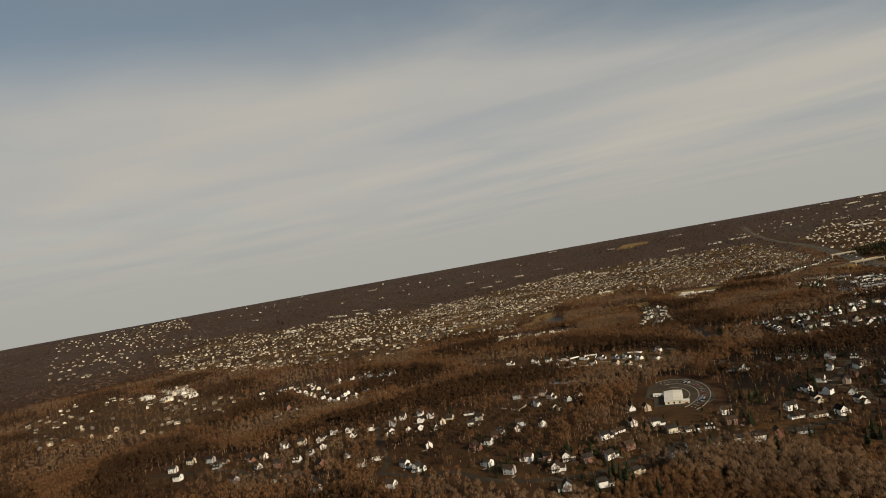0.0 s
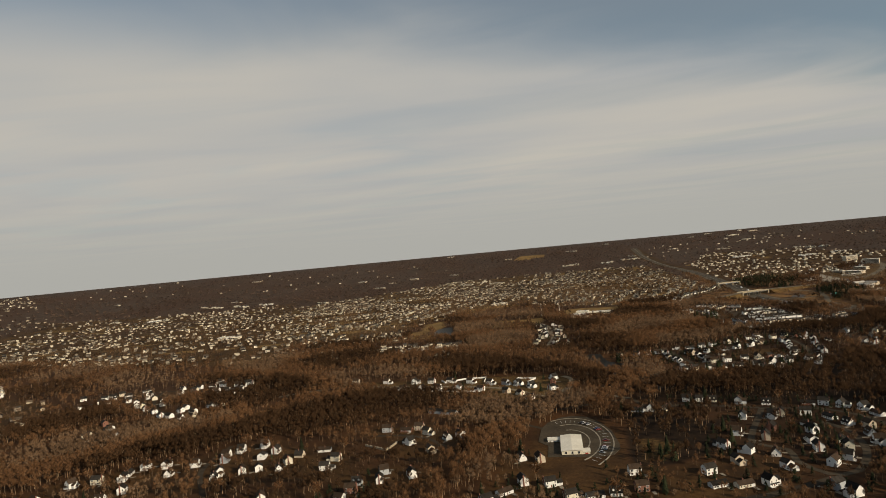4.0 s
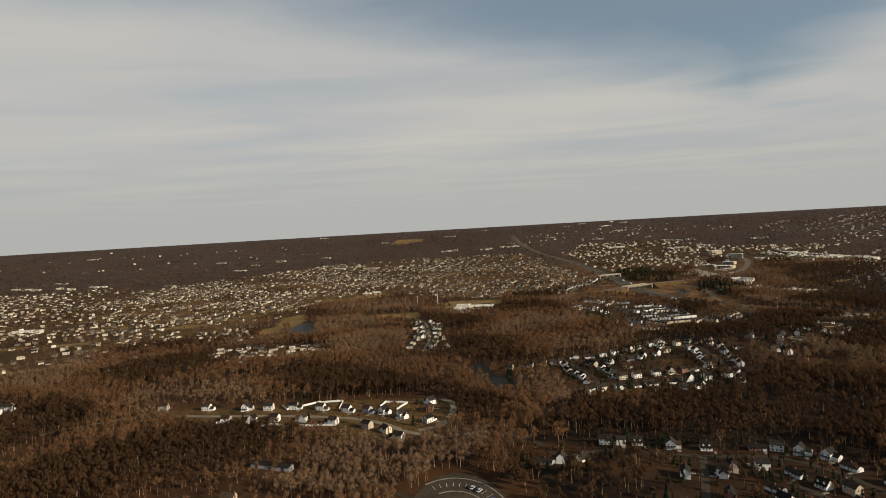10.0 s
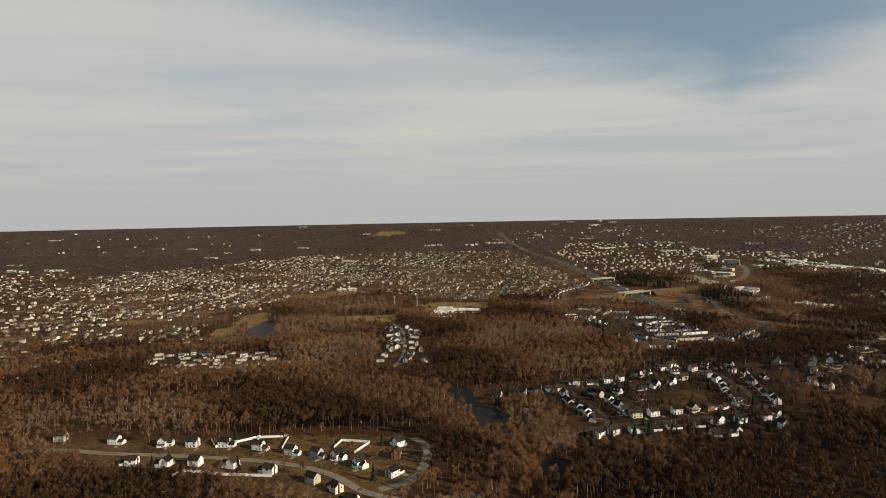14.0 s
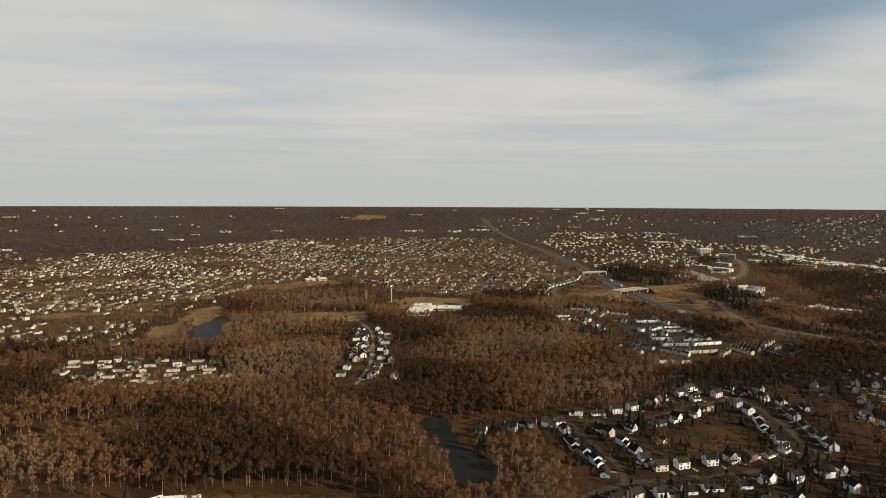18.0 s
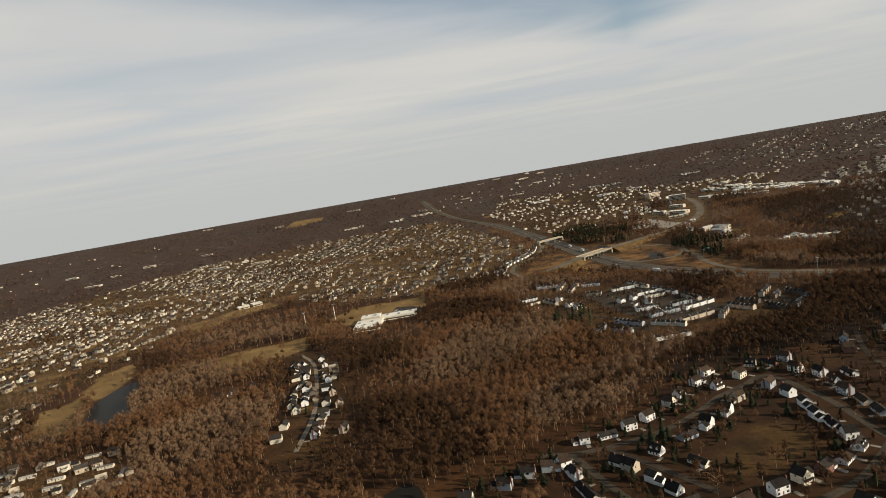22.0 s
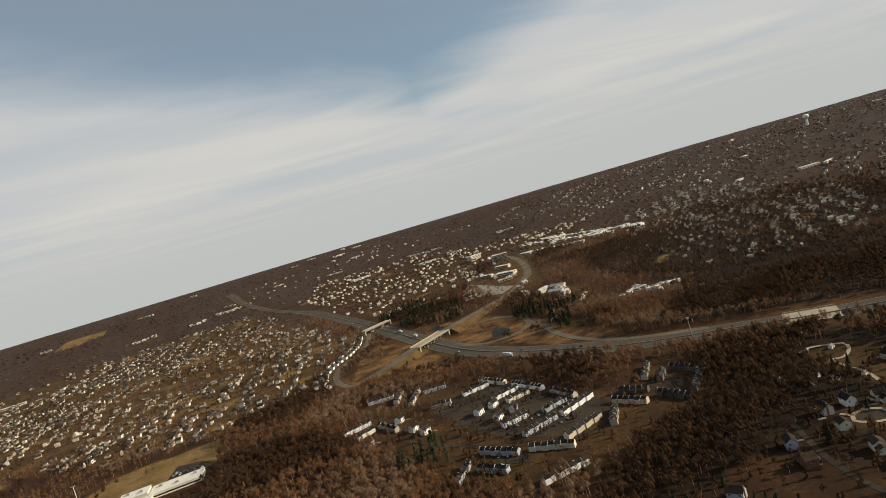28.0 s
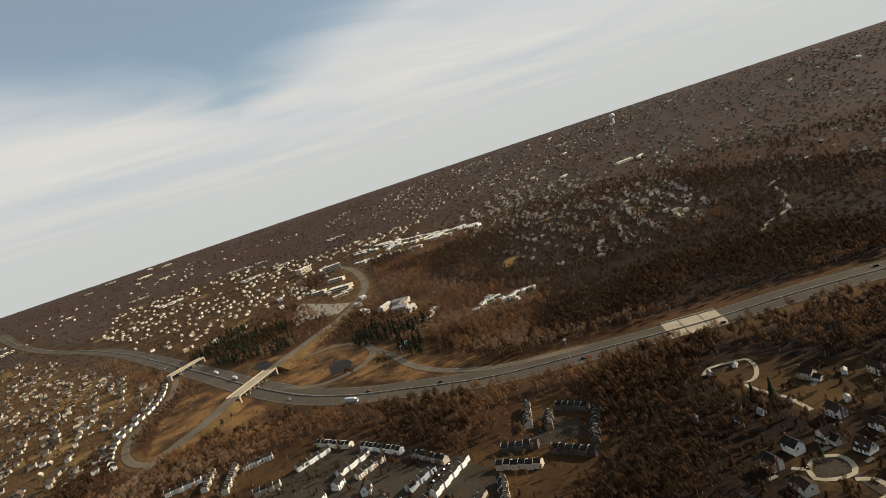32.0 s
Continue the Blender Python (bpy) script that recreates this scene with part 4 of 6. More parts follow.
def house(kind, siding, roof, label):
    """A detached house: 0 colonial with garage wing, 1 front gable with cross wing, 2 ranch, 3 plain colonial, 4 split level, 5 cape."""
    root = thing("house", label, "house", "houses of the suburb")
    wall, top = bmesh.new(), bmesh.new()
    put = lambda *a, **k: window_part(root, *a, **k)
    if kind == 0:
        w, d, e, r = 5.6, 4.2, 5.4, 8.2
        block(wall, -w, w, -d, d, 0, e), prism(wall, -w, w, -d, d, e, r)
        gable_roof(top, -w, w, -d, d, e, r)
        block(wall, w + 0.004, w + 6.2, -d + 0.6, d - 1.2, 0, 2.7), prism(wall, w + 0.004, w + 6.2, -d + 0.6, d - 1.2, 2.7, 4.6)
        gable_roof(top, w + 0.5, w + 6.2, -d + 0.6, d - 1.2, 2.7, 4.6)
        for z in (1.5, 4.1):
            for x in (-3.9, 3.9):
                put(x, -d, z, 0)
        put(-w, -1.8, 4.1, 3)
        put(0, d, 4.1, 2, 2.4, 1.4)
        door_part(root, 0, -d, 0.25)
        door_part(root, w + 3.1, -d + 0.6, 0.05, 0, 4.6, 2.2, "trim", "garage_door")
        part("chimney", block(bmesh.new(), -w - 0.75, -w - 0.004, 0.3, 1.5, 0, 9.0), M["chimney"], root)
        drive = (w + 1.2, w + 5.0)
    elif kind == 1:
        w, d, e, r = 4.4, 5.0, 5.5, 9.0
        block(wall, -w, w, -d, d, 0, e), prism(wall, -w, w, -d, d, e, r, False)
        gable_roof(top, -w, w, -d, d, e, r, False)
        block(wall, w + 0.004, w + 5.5, -2.6, d - 0.4, 0, 3.6), prism(wall, w + 0.004, w + 5.5, -2.6, d - 0.4, 3.6, 6.0)
        gable_roof(top, w - 0.2, w + 5.5, -2.6, d - 0.4, 3.6, 6.0)
        for z in (1.5, 4.2):
            for x in (-2.4, 2.4):
                put(x, -d, z, 0)
        put(-w, 1.0, 4.2, 3)
        door_part(root, 0.2, -d, 0.25)
        door_part(root, w + 2.8, -2.6, 0.05, 0, 4.4, 2.2, "trim", "garage_door")
        block(wall, -w, -w + 5.0, -d - 1.9, -d - 0.004, 0, 0.35)
        part("porch_roof", block(bmesh.new(), -w - 0.2, w + 0.2, -d - 2.1, -d - 0.06, 2.75, 2.95), roof, root)
        for x in (-w + 0.1, w - 0.3):
            part("porch_post", block(bmesh.new(), x, x + 0.18, -d - 1.95, -d - 1.77, 0, 2.746), M["trim"], root)
        drive = (w + 1.0, w + 4.6)
    elif kind == 2:
        w, d, e, r = 8.0, 4.2, 2.8, 5.0
        block(wall, -w, w, -d, d, 0, e), prism(wall, -w, w, -d, d, e, r)
        gable_roof(top, -w, w, -d, d, e, r)
        for x in (-6.2, -3.4, 3.0):
            put(x, -d, 1.6, 0, 1.5, 1.1)
        put(0.5, d, 1.6, 2, 2.2, 1.1)
        put(-w, 0.5, 1.6, 3)
        door_part(root, 0.2, -d, 0.25)
        door_part(root, 5.9, -d, 0.05, 0, 3.2, 2.2, "trim", "garage_door")
        part("chimney", block(bmesh.new(), -1.2, -0.4, 0.5, 1.4, 3.9, 6.2), M["chimney"], root)
        drive = (4.4, 7.4)
    elif kind == 3:
        w, d, e, r = 6.0, 4.3, 5.6, 8.6
        block(wall, -w, w, -d, d, 0, e), prism(wall, -w, w, -d, d, e, r)
        gable_roof(top, -w, w, -d, d, e, r)
        for z in (1.5, 4.2):
            for x in (-3.7, 3.7):
                put(x, -d, z, 0, 1.9, 1.4)
        put(-w, 1.5, 4.2, 3)
        put(3.0, d, 4.2, 2, 1.8)
        door_part(root, 0, -d, 0.25)
        part("chimney", block(bmesh.new(), w + 0.004, w + 0.7, -1.6, -0.4, 0, 9.4), M["chimney"], root)
        drive = (w + 1.0, w + 4.0)
    elif kind == 4:
        w, d, e, r = 4.6, 4.4, 5.2, 7.6
        block(wall, -w, w, -d, d, 0, e), prism(wall, -w, w, -d, d, e, r)
        gable_roof(top, -w, w, -d, d, e, r)
        block(wall, -w - 6.0, -w - 0.004, -d + 0.8, d - 0.4, 0, 3.2), prism(wall, -w - 6.0, -w - 0.004, -d + 0.8, d - 0.4, 3.2, 5.2)
        gable_roof(top, -w - 6.0, -w - 0.5, -d + 0.8, d - 0.4, 3.2, 5.2)
        for x in (-2.6, 2.6):
            put(x, -d, 3.9, 0, 1.3, 1.3)
        put(-w - 3.0, -d + 0.8, 1.7, 0, 2.2, 1.5)
        put(w, 0.5, 3.9, 1)
        door_part(root, -w - 0.9, -d + 0.8, 0.3)
        door_part(root, 1.8, -d, 0.05, 0, 4.2, 2.1, "trim", "garage_door")
        drive = (0.0, 3.6)
    else:
        w, d, e, r = 5.4, 4.4, 3.0, 7.4
        block(wall, -w, w, -d, d, 0, e), prism(wall, -w, w, -d, d, e, r)
        gable_roof(top, -w, w, -d, d, e, r)
        for x in (-2.7, 2.7):
            put(x, -d, 1.6, 0, 1.1, 1.4)
            dorm = part("dormer", prism(block(bmesh.new(), x - 0.9, x + 0.9, -d + 0.9, -0.8, e, 5.3), x - 0.9, x + 0.9, -d + 0.9, -0.8, 5.3, 6.2, False), siding, root)
            part("dormer_roof", gable_roof(bmesh.new(), x - 0.9, x + 0.9, -d + 0.9, -0.8, 5.3, 6.2, False, 0.12, 0.2), roof, dorm)
        put(-w, 0, 1.6, 3)
        put(w, 0, 4.9, 1)
        door_part(root, 0, -d, 0.25)
        part("chimney", block(bmesh.new(), 0.6, 1.4, 0.2, 1.1, 6.4, 8.5), M["chimney"], root)
        drive = (w + 0.8, w + 3.6)
    part("wall", wall, siding, root)
    part("roof", top, roof, root)
    part("driveway", block(bmesh.new(), drive[0], drive[1], -11.5, -4.6, -0.3, 0.10), M["path"], root)
    return root


SIDINGS = [("white", "white"), ("white", "white"), ("cream", "cream"), ("white", "white"), ("white", "white"), ("beige", "beige"), ("white", "white"), ("grey", "grey"), ("white", "white"), ("brick", "red-brick")]
STYLES = ["colonial house with garage wing", "front-gabled house with a porch", "long one-storey ranch house", "two-storey colonial house with chimney", "split-level house over a garage", "cape house with dormers"]
rng = random.Random(11)
house_models, placed = {}, []
HOUSE_SCALE = (0.64, 0.64, 0.74)          # the small houses of this suburb
CHURCH_KEEP = (-8, 36, 156, 280)
for street, spots in HOUSES.items():
    for x, y in spots:
        if any(math.hypot(x - a, y - b) < 10 for a, b in placed) or (CHURCH_KEEP[0] < x < CHURCH_KEEP[1] and CHURCH_KEEP[2] < y < CHURCH_KEEP[3]):
            continue
        placed.append((x, y))
        turn, gap = facing(x, y)
        kind = rng.choice((0, 1, 2, 3, 3, 4, 5)) if gap > 9 else rng.choice((1, 3, 5))
        if street == "row_d" and y > 330:
            kind = rng.choice((0, 1, 3))
        s = rng.randrange(len(SIDINGS))
        brown = rng.random() < 0.35
        key = (kind, s if SIDINGS[s][0] != "white" else 0, brown)
        near = max(0.0, 9.5 - gap)           # keep clear of the street
        nx_, ny_ = math.sin(radians(turn)), -math.cos(radians(turn))
        m = pose(x - nx_ * near, y - ny_ * near, 0, 0, 0, turn + rng.uniform(-7, 7))
        if key in house_models:
            copy_thing(house_models[key], m)
        else:
            lab = f"{SIDINGS[s][1]} {STYLES[kind]}, {'brown' if brown else 'dark grey'} shingle roof"
            house_models[key] = house(kind, M[SIDINGS[s][0]], M["shingle_brown" if brown else "shingle"], lab)
            house_models[key].scale = HOUSE_SCALE
            house_models[key].matrix_basis = m @ Matrix.Diagonal((*HOUSE_SCALE, 1))


# ---- small cottages between the larger houses of the western lanes ----
COTTAGES = [(-625, 414), (-556, 356), (-580, 395), (-591, 414), (-587, 424), (-563, 423), (-519, 386), (-495, 368), (-456, 339), (-535, 428), (-509, 405), (-472, 373), (-420, 318), (-387, 310), (-402, 334), (-425, 352), (-478, 442), (-481, 457), (-449, 439), (-413, 426), (-402, 421), (-417, 457), (-421, 476), (-472, 490), (-396, 357), (-387, 362), (-458, 276), (-438, 257), (-466, 254), (-451, 244)]
cottage_models = {}
for k, (x, y) in enumerate(COTTAGES):
    turn, gap = facing(x, y)
    m = pose(x, y, 0, 0, 0, turn + rng.uniform(-12, 12))
    tone = ("white", "cream", "white")[k % 3]
    if tone in cottage_models:
        copy_thing(cottage_models[tone], m)
        continue
    root = thing("cottage", f"small {tone} gabled cottage with a dark roof", "cottage", "cottages of the western lanes")
    part("wall", prism(block(bmesh.new(), -4, 4, -3, 3, 0, 3.6), -4, 4, -3, 3, 3.6, 5.6), M[tone], root)
    part("roof", gable_roof(bmesh.new(), -4, 4, -3, 3, 3.6, 5.6), M["shingle"], root)
    door_part(root, 0.6, -3, 0.1)
    root.matrix_basis = m
    cottage_models[tone] = root

# small houses close along both sides of the lane in the western woods
farm = curve(STREETS["farm_w"][1], 3)
farm_step = np.gradient(farm, axis=0)
for k in range(8, len(farm) - 14, 4):
    d = farm_step[k] / np.linalg.norm(farm_step[k])
    for off in (-9, 9, 19):
        x, y = farm[k, 0] - d[1] * off, farm[k, 1] + d[0] * off
        if rng.random() < 0.7 and min(math.hypot(x - u, y - w) for u, w in placed) > 9:
            copy_thing(cottage_models[rng.choice(("white", "cream"))], pose(x, y, 0, 0, 0, math.degrees(math.atan2(d[1], d[0])) + rng.choice((0, 90)) + rng.uniform(-10, 10)))

# a close row along the curve of the exit ramp
row_line = curve(LOOP_W, 3)
row_step = np.gradient(row_line, axis=0)
for k in range(6, len(row_line) - 22, 5):
    d = row_step[k] / np.linalg.norm(row_step[k])
    for off in (-13, -26)[:1 + (rng.random() < 0.6)]:
        x, y = row_line[k, 0] - d[1] * off, row_line[k, 1] + d[0] * off
        copy_thing(cottage_models[rng.choice(("white", "cream"))], pose(x, y, 0, 0, 0, math.degrees(math.atan2(d[1], d[0])) + rng.uniform(-10, 10)))

# ---- town houses ----
# Dark siding that carries the shade of walls turned from the sun.
M["shade_toned"] = material("shade_toned_siding", (0.13, 0.105, 0.085), 0.75, vary=0.1, objects=0.3)
def town_house(tone, label, deep=4.8, wide=4.4):
    root = thing("town_house", label, "town house", "rows of town houses")
    w, d, e, r = wide / 2 - 0.01, deep / 2, 3.4, 4.8
    part("wall", prism(block(bmesh.new(), -w, w, -d, d, 0, e), -w, w, -d, d, e, r), M[tone], root)
    bm = gable_roof(bmesh.new(), -w, w, -d, d, e, r, True, 0.2, 0.0)
    part("roof", bm, M["shingle"], root)
    part("fire_wall", prism(block(bmesh.new(), w - 0.12, w, -d - 0.2, d + 0.2, e - 0.3, e), w - 0.12, w, -d - 0.2, d + 0.2, e, r + 0.45), M["trim"], root)
    for z in (1.0, 2.6):
        window_part(root, -1.1, -d, z, 0, 1.0, 1.0)
    door_part(root, 1.1, -d, 0.2, 0, 0.8, 1.7)
    return root


town_models = {}
for x0, y0, x1, y1 in ROWS_T + ROWS_U:
    L = math.hypot(x1 - x0, y1 - y0)
    n = max(2, round((L + 2) / 4.4))
    turn = math.degrees(math.atan2(y1 - y0, x1 - x0))
    ux, uy = (x1 - x0) / L, (y1 - y0) / L
    flip = rng.random() < 0.5
    # The first seven rows of ROWS_U have their shade put into darker siding.
    tone = rng.choice(("white", "cream", "beige", "white", "grey")) if (x0, y0, x1, y1) not in ROWS_U[:7] else rng.choice(("shade_toned", "shade_toned", "beige"))
    for i in range(n):
        u = (i - (n - 1) / 2) * 4.4
        step = 0.7 * ((i % 2) - 0.5)
        m = pose((x0 + x1) / 2 + ux * u - uy * step, (y0 + y1) / 2 + uy * u + ux * step, 0, 0, 0, turn + (180 if flip else 0))
        if tone in town_models:
            copy_thing(town_models[tone], m)
        else:
            town_models[tone] = town_house(tone, f"{tone} two-storey town house in a row, dark shingle roof")
            town_models[tone].matrix_basis = m
for x, y in SQUARES:
    m = pose(x, y, 0, 0, 0, rng.uniform(20, 50))
    key = (3, 0, False)
    if key not in house_models:
        house_models[key] = house(3, M["white"], M["shingle"], "white two-storey colonial house with chimney, dark grey shingle roof")
        house_models[key].matrix_basis = m @ Matrix.Diagonal((*HOUSE_SCALE, 1))
    else:
        copy_thing(house_models[key], m)

# ---- mobile homes ----
M["far_tin"] = material("tin_roof", (0.34, 0.31, 0.27), 0.7, vary=0.15, objects=0.7)
mobile = thing("mobile_home", "long white mobile home with a low roof", "mobile home", "mobile homes in the park")
part("wall", prism(block(bmesh.new(), -9, 9, -2.2, 2.2, 0.0, 3.0), -9, 9, -2.2, 2.2, 3.0, 3.7), M["cream"], mobile)
part("roof", gable_roof(bmesh.new(), -9, 9, -2.2, 2.2, 3.0, 3.7, True, 0.12, 0.15), M["far_tin"], mobile)
for x in (-7, -3.5, 3.5, 7):
    window_part(mobile, x, -2.2, 1.9, 0, 1.0, 0.9)
door_part(mobile, 0, -2.2, 0.6)
part("step", block(bmesh.new(), -0.8, 0.8, -3.4, -2.3, 0, 0.55), M["path"], mobile)
first = True
for i in range(9):
    for j in range(8):
        x, y = -335 + 25 * i + rng.uniform(0, 14), 608 + 17 * j + 0.05 * 25 * i + rng.uniform(-3, 3)
        if not inside(TRAILERS, np.array(x), np.array(y)) or rng.random() < 0.15:
            continue
        m = pose(x, y, 0, 0, 0, rng.choice((2, 6, 10, 14, 4, 96))) @ Matrix.Diagonal((0.60, 0.74, 0.66, 1))
        if first:
            mobile.matrix_basis, first = m, False
            mobile.scale = (0.60, 0.74, 0.66)
        else:
            copy_thing(mobile, m @ Matrix.Diagonal((1 / 0.60, 1 / 0.74, 1 / 0.66, 1)))


# ---- far suburbs: houses too many and too far to count ----
def far_houses(name, polys, seed, label, tones=(0, 0, 3, 4, 4, 5, 5, 5), pale=0.0):
    r = np.random.RandomState(seed)
    pos = []
    for poly, ang, dx, dy in polys:
        p = np.array(poly, float)
        c = p.mean(0)
        R = np.hypot(*(p - c).T).max()
        ca, sa = math.cos(radians(ang)), math.sin(radians(ang))
        u = np.arange(-R, R, dx)
        rows = np.arange(-R, R, dy)
        for k, v in enumerate(rows):
            off = (-0.2 if k % 2 else 0.2) * dy
            uu = u + r.uniform(-0.55, 0.55, len(u)) * dx
            bend = 22 * np.sin(uu / 170 + v / 140.0) + 16 * np.sin(uu / 90.0 + v / 60)
            vv = v + off + bend + r.uniform(-0.30, 0.30, len(u)) * dy
            x, y = c[0] + uu * ca - vv * sa, c[1] + uu * sa + vv * ca
            ok = inside(poly, x, y) & (r.rand(len(u)) < 0.86 * np.clip(0.70 + 0.8 * np.sin(x / 83.0 + 1.3 * np.sin(y / 61.0)) * np.sin(y / 97.0 + 0.8), 0.12, 1)) & (sample(cover["tan"], x, y) < 0.6) & (sample(cover["scrub"], x, y) < 0.3)
            th = radians(ang) + np.arctan(22 / 170 * np.cos(uu / 170 + v / 140.0)) + r.choice([0, 0, math.pi / 2], len(u)) + r.uniform(-0.15, 0.15, len(u))
            pos.append(np.column_stack([x, y, th])[ok])
    pos = np.vstack(pos)
    n = len(pos)
    w, d = r.uniform(2.2, 4.6, n), r.uniform(1.9, 3.0, n)
    e = np.where(r.rand(n) < 0.4, r.uniform(3.6, 4.6, n), r.uniform(2.0, 2.8, n))
    h = e + r.uniform(1.0, 2.2, n)
    o = 0.5
    V = np.array([(-1, -1, 0), (1, -1, 0), (1, 1, 0), (-1, 1, 0), (-1, -1, 1), (1, -1, 1), (1, 1, 1), (-1, 1, 1), (-1, 0, 2), (1, 0, 2)], float)
    z = np.where(V[:, 2] == 0, -0.5, np.where(V[:, 2][None] == 1, e[:, None], h[:, None]))
    wall = np.stack([V[None, :, 0] * w[:, None], V[None, :, 1] * d[:, None], z], -1)
    VR = np.array([(-1, -1, 0), (1, -1, 0), (1, 0, 1), (-1, 0, 1), (-1, 1, 0), (1, 1, 0)], float)
    zr = np.where(VR[:, 2][None] == 0, e[:, None] - 0.15, h[:, None] + 0.2)
    roof = np.stack([VR[None, :, 0] * (w + o)[:, None], VR[None, :, 1] * (d + o)[:, None], zr], -1)
    VW = []
    for sx in (-0.55, 0.45):
        VW += [(sx, -1, 0.30), (sx + 0.2, -1, 0.30), (sx + 0.2, -1, 0.62), (sx, -1, 0.62)]
    VW = np.array(VW)
    win = np.stack([VW[None, :, 0] * w[:, None], VW[None, :, 1] * (d + 0.06)[:, None], VW[None, :, 2] * e[:, None]], -1)
    allv = np.concatenate([wall, roof, win], 1)
    ct, st = np.cos(pos[:, 2])[:, None], np.sin(pos[:, 2])[:, None]
    X = allv[..., 0] * ct - allv[..., 1] * st + pos[:, :1]
    Y = allv[..., 0] * st + allv[..., 1] * ct + pos[:, 1:2]
    Z = allv[..., 2] + height(pos[:, 0], pos[:, 1])[:, None]
    F = [(0, 1, 5), (0, 5, 4), (1, 2, 6), (1, 6, 5), (2, 3, 7), (2, 7, 6), (3, 0, 4), (3, 4, 7), (4, 8, 7), (5, 6, 9), (10, 11, 12), (10, 12, 13), (15, 14, 13), (15, 13, 12), (16, 17, 18), (16, 18, 19), (20, 21, 22), (20, 22, 23)]
    slot = np.array([0] * 10 + [1] * 4 + [2] * 4)
    k = allv.shape[1]
    T = (np.array(F)[None] + (np.arange(n) * k)[:, None, None]).reshape(-1, 3)
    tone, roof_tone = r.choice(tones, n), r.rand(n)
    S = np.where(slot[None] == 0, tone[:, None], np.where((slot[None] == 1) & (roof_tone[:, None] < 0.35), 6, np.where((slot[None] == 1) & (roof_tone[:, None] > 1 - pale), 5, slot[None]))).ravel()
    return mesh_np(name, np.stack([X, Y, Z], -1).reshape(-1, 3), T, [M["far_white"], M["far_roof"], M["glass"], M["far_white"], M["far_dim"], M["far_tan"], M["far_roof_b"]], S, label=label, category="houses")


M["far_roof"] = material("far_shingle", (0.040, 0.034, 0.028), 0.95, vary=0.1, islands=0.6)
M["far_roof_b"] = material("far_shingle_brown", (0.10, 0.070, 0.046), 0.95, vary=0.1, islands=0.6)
far_houses("suburb_houses", [(SUBURB_W, 76, 13.5, 17)], 3, "close rows of small white and cream suburban houses", (0, 0, 3, 4, 4, 5, 5, 5), 0.1)
far_houses("suburb_houses", [(SUBURB_NW, 30, 19, 24), (CLUSTER_C, 40, 24, 28), ([(-62, 690), (-6, 690), (-8, 860), (-58, 872)], 85, 11, 17), ([(-560, 756), (-420, 745), (-346, 622), (-440, 612)], 12, 15, 18), (TRAILERS, 8, 17, 15)], 4, "scattered pale houses among bare trees", (0, 3, 4, 4, 5, 5), 0.1)
# A large share of pale roofs: sun glint put into the roof colour.
far_houses("suburb_houses", [(SUBURB_E, 48, 14, 20), (SUBURB_N, 20, 22, 30)], 5, "pale houses on wooded streets beyond the highway", (0, 0, 0, 3, 5), 0.7)
# Skyline houses take more tan and dim walls in place of shading.
far_houses("suburb_houses", [(SUBURB_FE, 30, 22, 34), (SUBURB_LL, 25, 30, 40), (SUBURB_FN, 25, 90, 140), (SUBURB_FM, 10, 44, 66)], 6, "distant houses in tan and shade-dimmed tones among haze-greyed woods", (0, 0, 4, 5, 5, 4, 5), 0.3)


# ---- woods ----
def bare_tree(r, twigs, limbs, trunk=True, spread_=1.0):
    """Triangles of one leafless tree of unit height: (verts, slots)."""
    v, s = [], []

    def sliver(a, b, w, slot):
        d = b - a
        side = np.cross(d, r.normal(size=3))
        side *= w / (np.linalg.norm(side) + 1e-9)
        v.extend([a - side, a + side, b])
        s.append(slot)

    top = np.array([r.uniform(-0.03, 0.03), r.uniform(-0.03, 0.03), 0.72])
    if trunk:
        for k in range(3):
            a0, a1 = k * 2.094, (k + 1) * 2.094
            v.extend([np.array([math.cos(a0) * 0.014, math.sin(a0) * 0.014, -0.02]), np.array([math.cos(a1) * 0.014, math.sin(a1) * 0.014, -0.02]), top])
            s.append(0)
    ends = []
    for k in range(limbs):
        h = r.uniform(0.30, 0.66)
        az, rise = r.uniform(0, 6.283), r.uniform(0.5, 1.1)
        a = top * (h / 0.72)
        L = r.uniform(0.16, 0.34) * spread_
        b = a + L * np.array([math.cos(az) * math.cos(rise), math.sin(az) * math.cos(rise), math.sin(rise)])
        sliver(a, b, 0.009, 0 if k % 2 else 1)
        ends.append((a, b))
    for k in range(twigs):
        a, b = ends[k % len(ends)]
        p = a + (b - a) * r.uniform(0.35, 1.0)
        d = (b - a) / np.linalg.norm(b - a) * 0.5 + r.normal(size=3) * 0.55 + np.array([0, 0, 0.35])
        q = p + d / np.linalg.norm(d) * r.uniform(0.10, 0.24) * spread_
        q[2] = min(q[2], r.uniform(0.92, 1.0))
        sliver(p, q, r.uniform(0.008, 0.015), 1)
    return np.array(v), np.array(s)


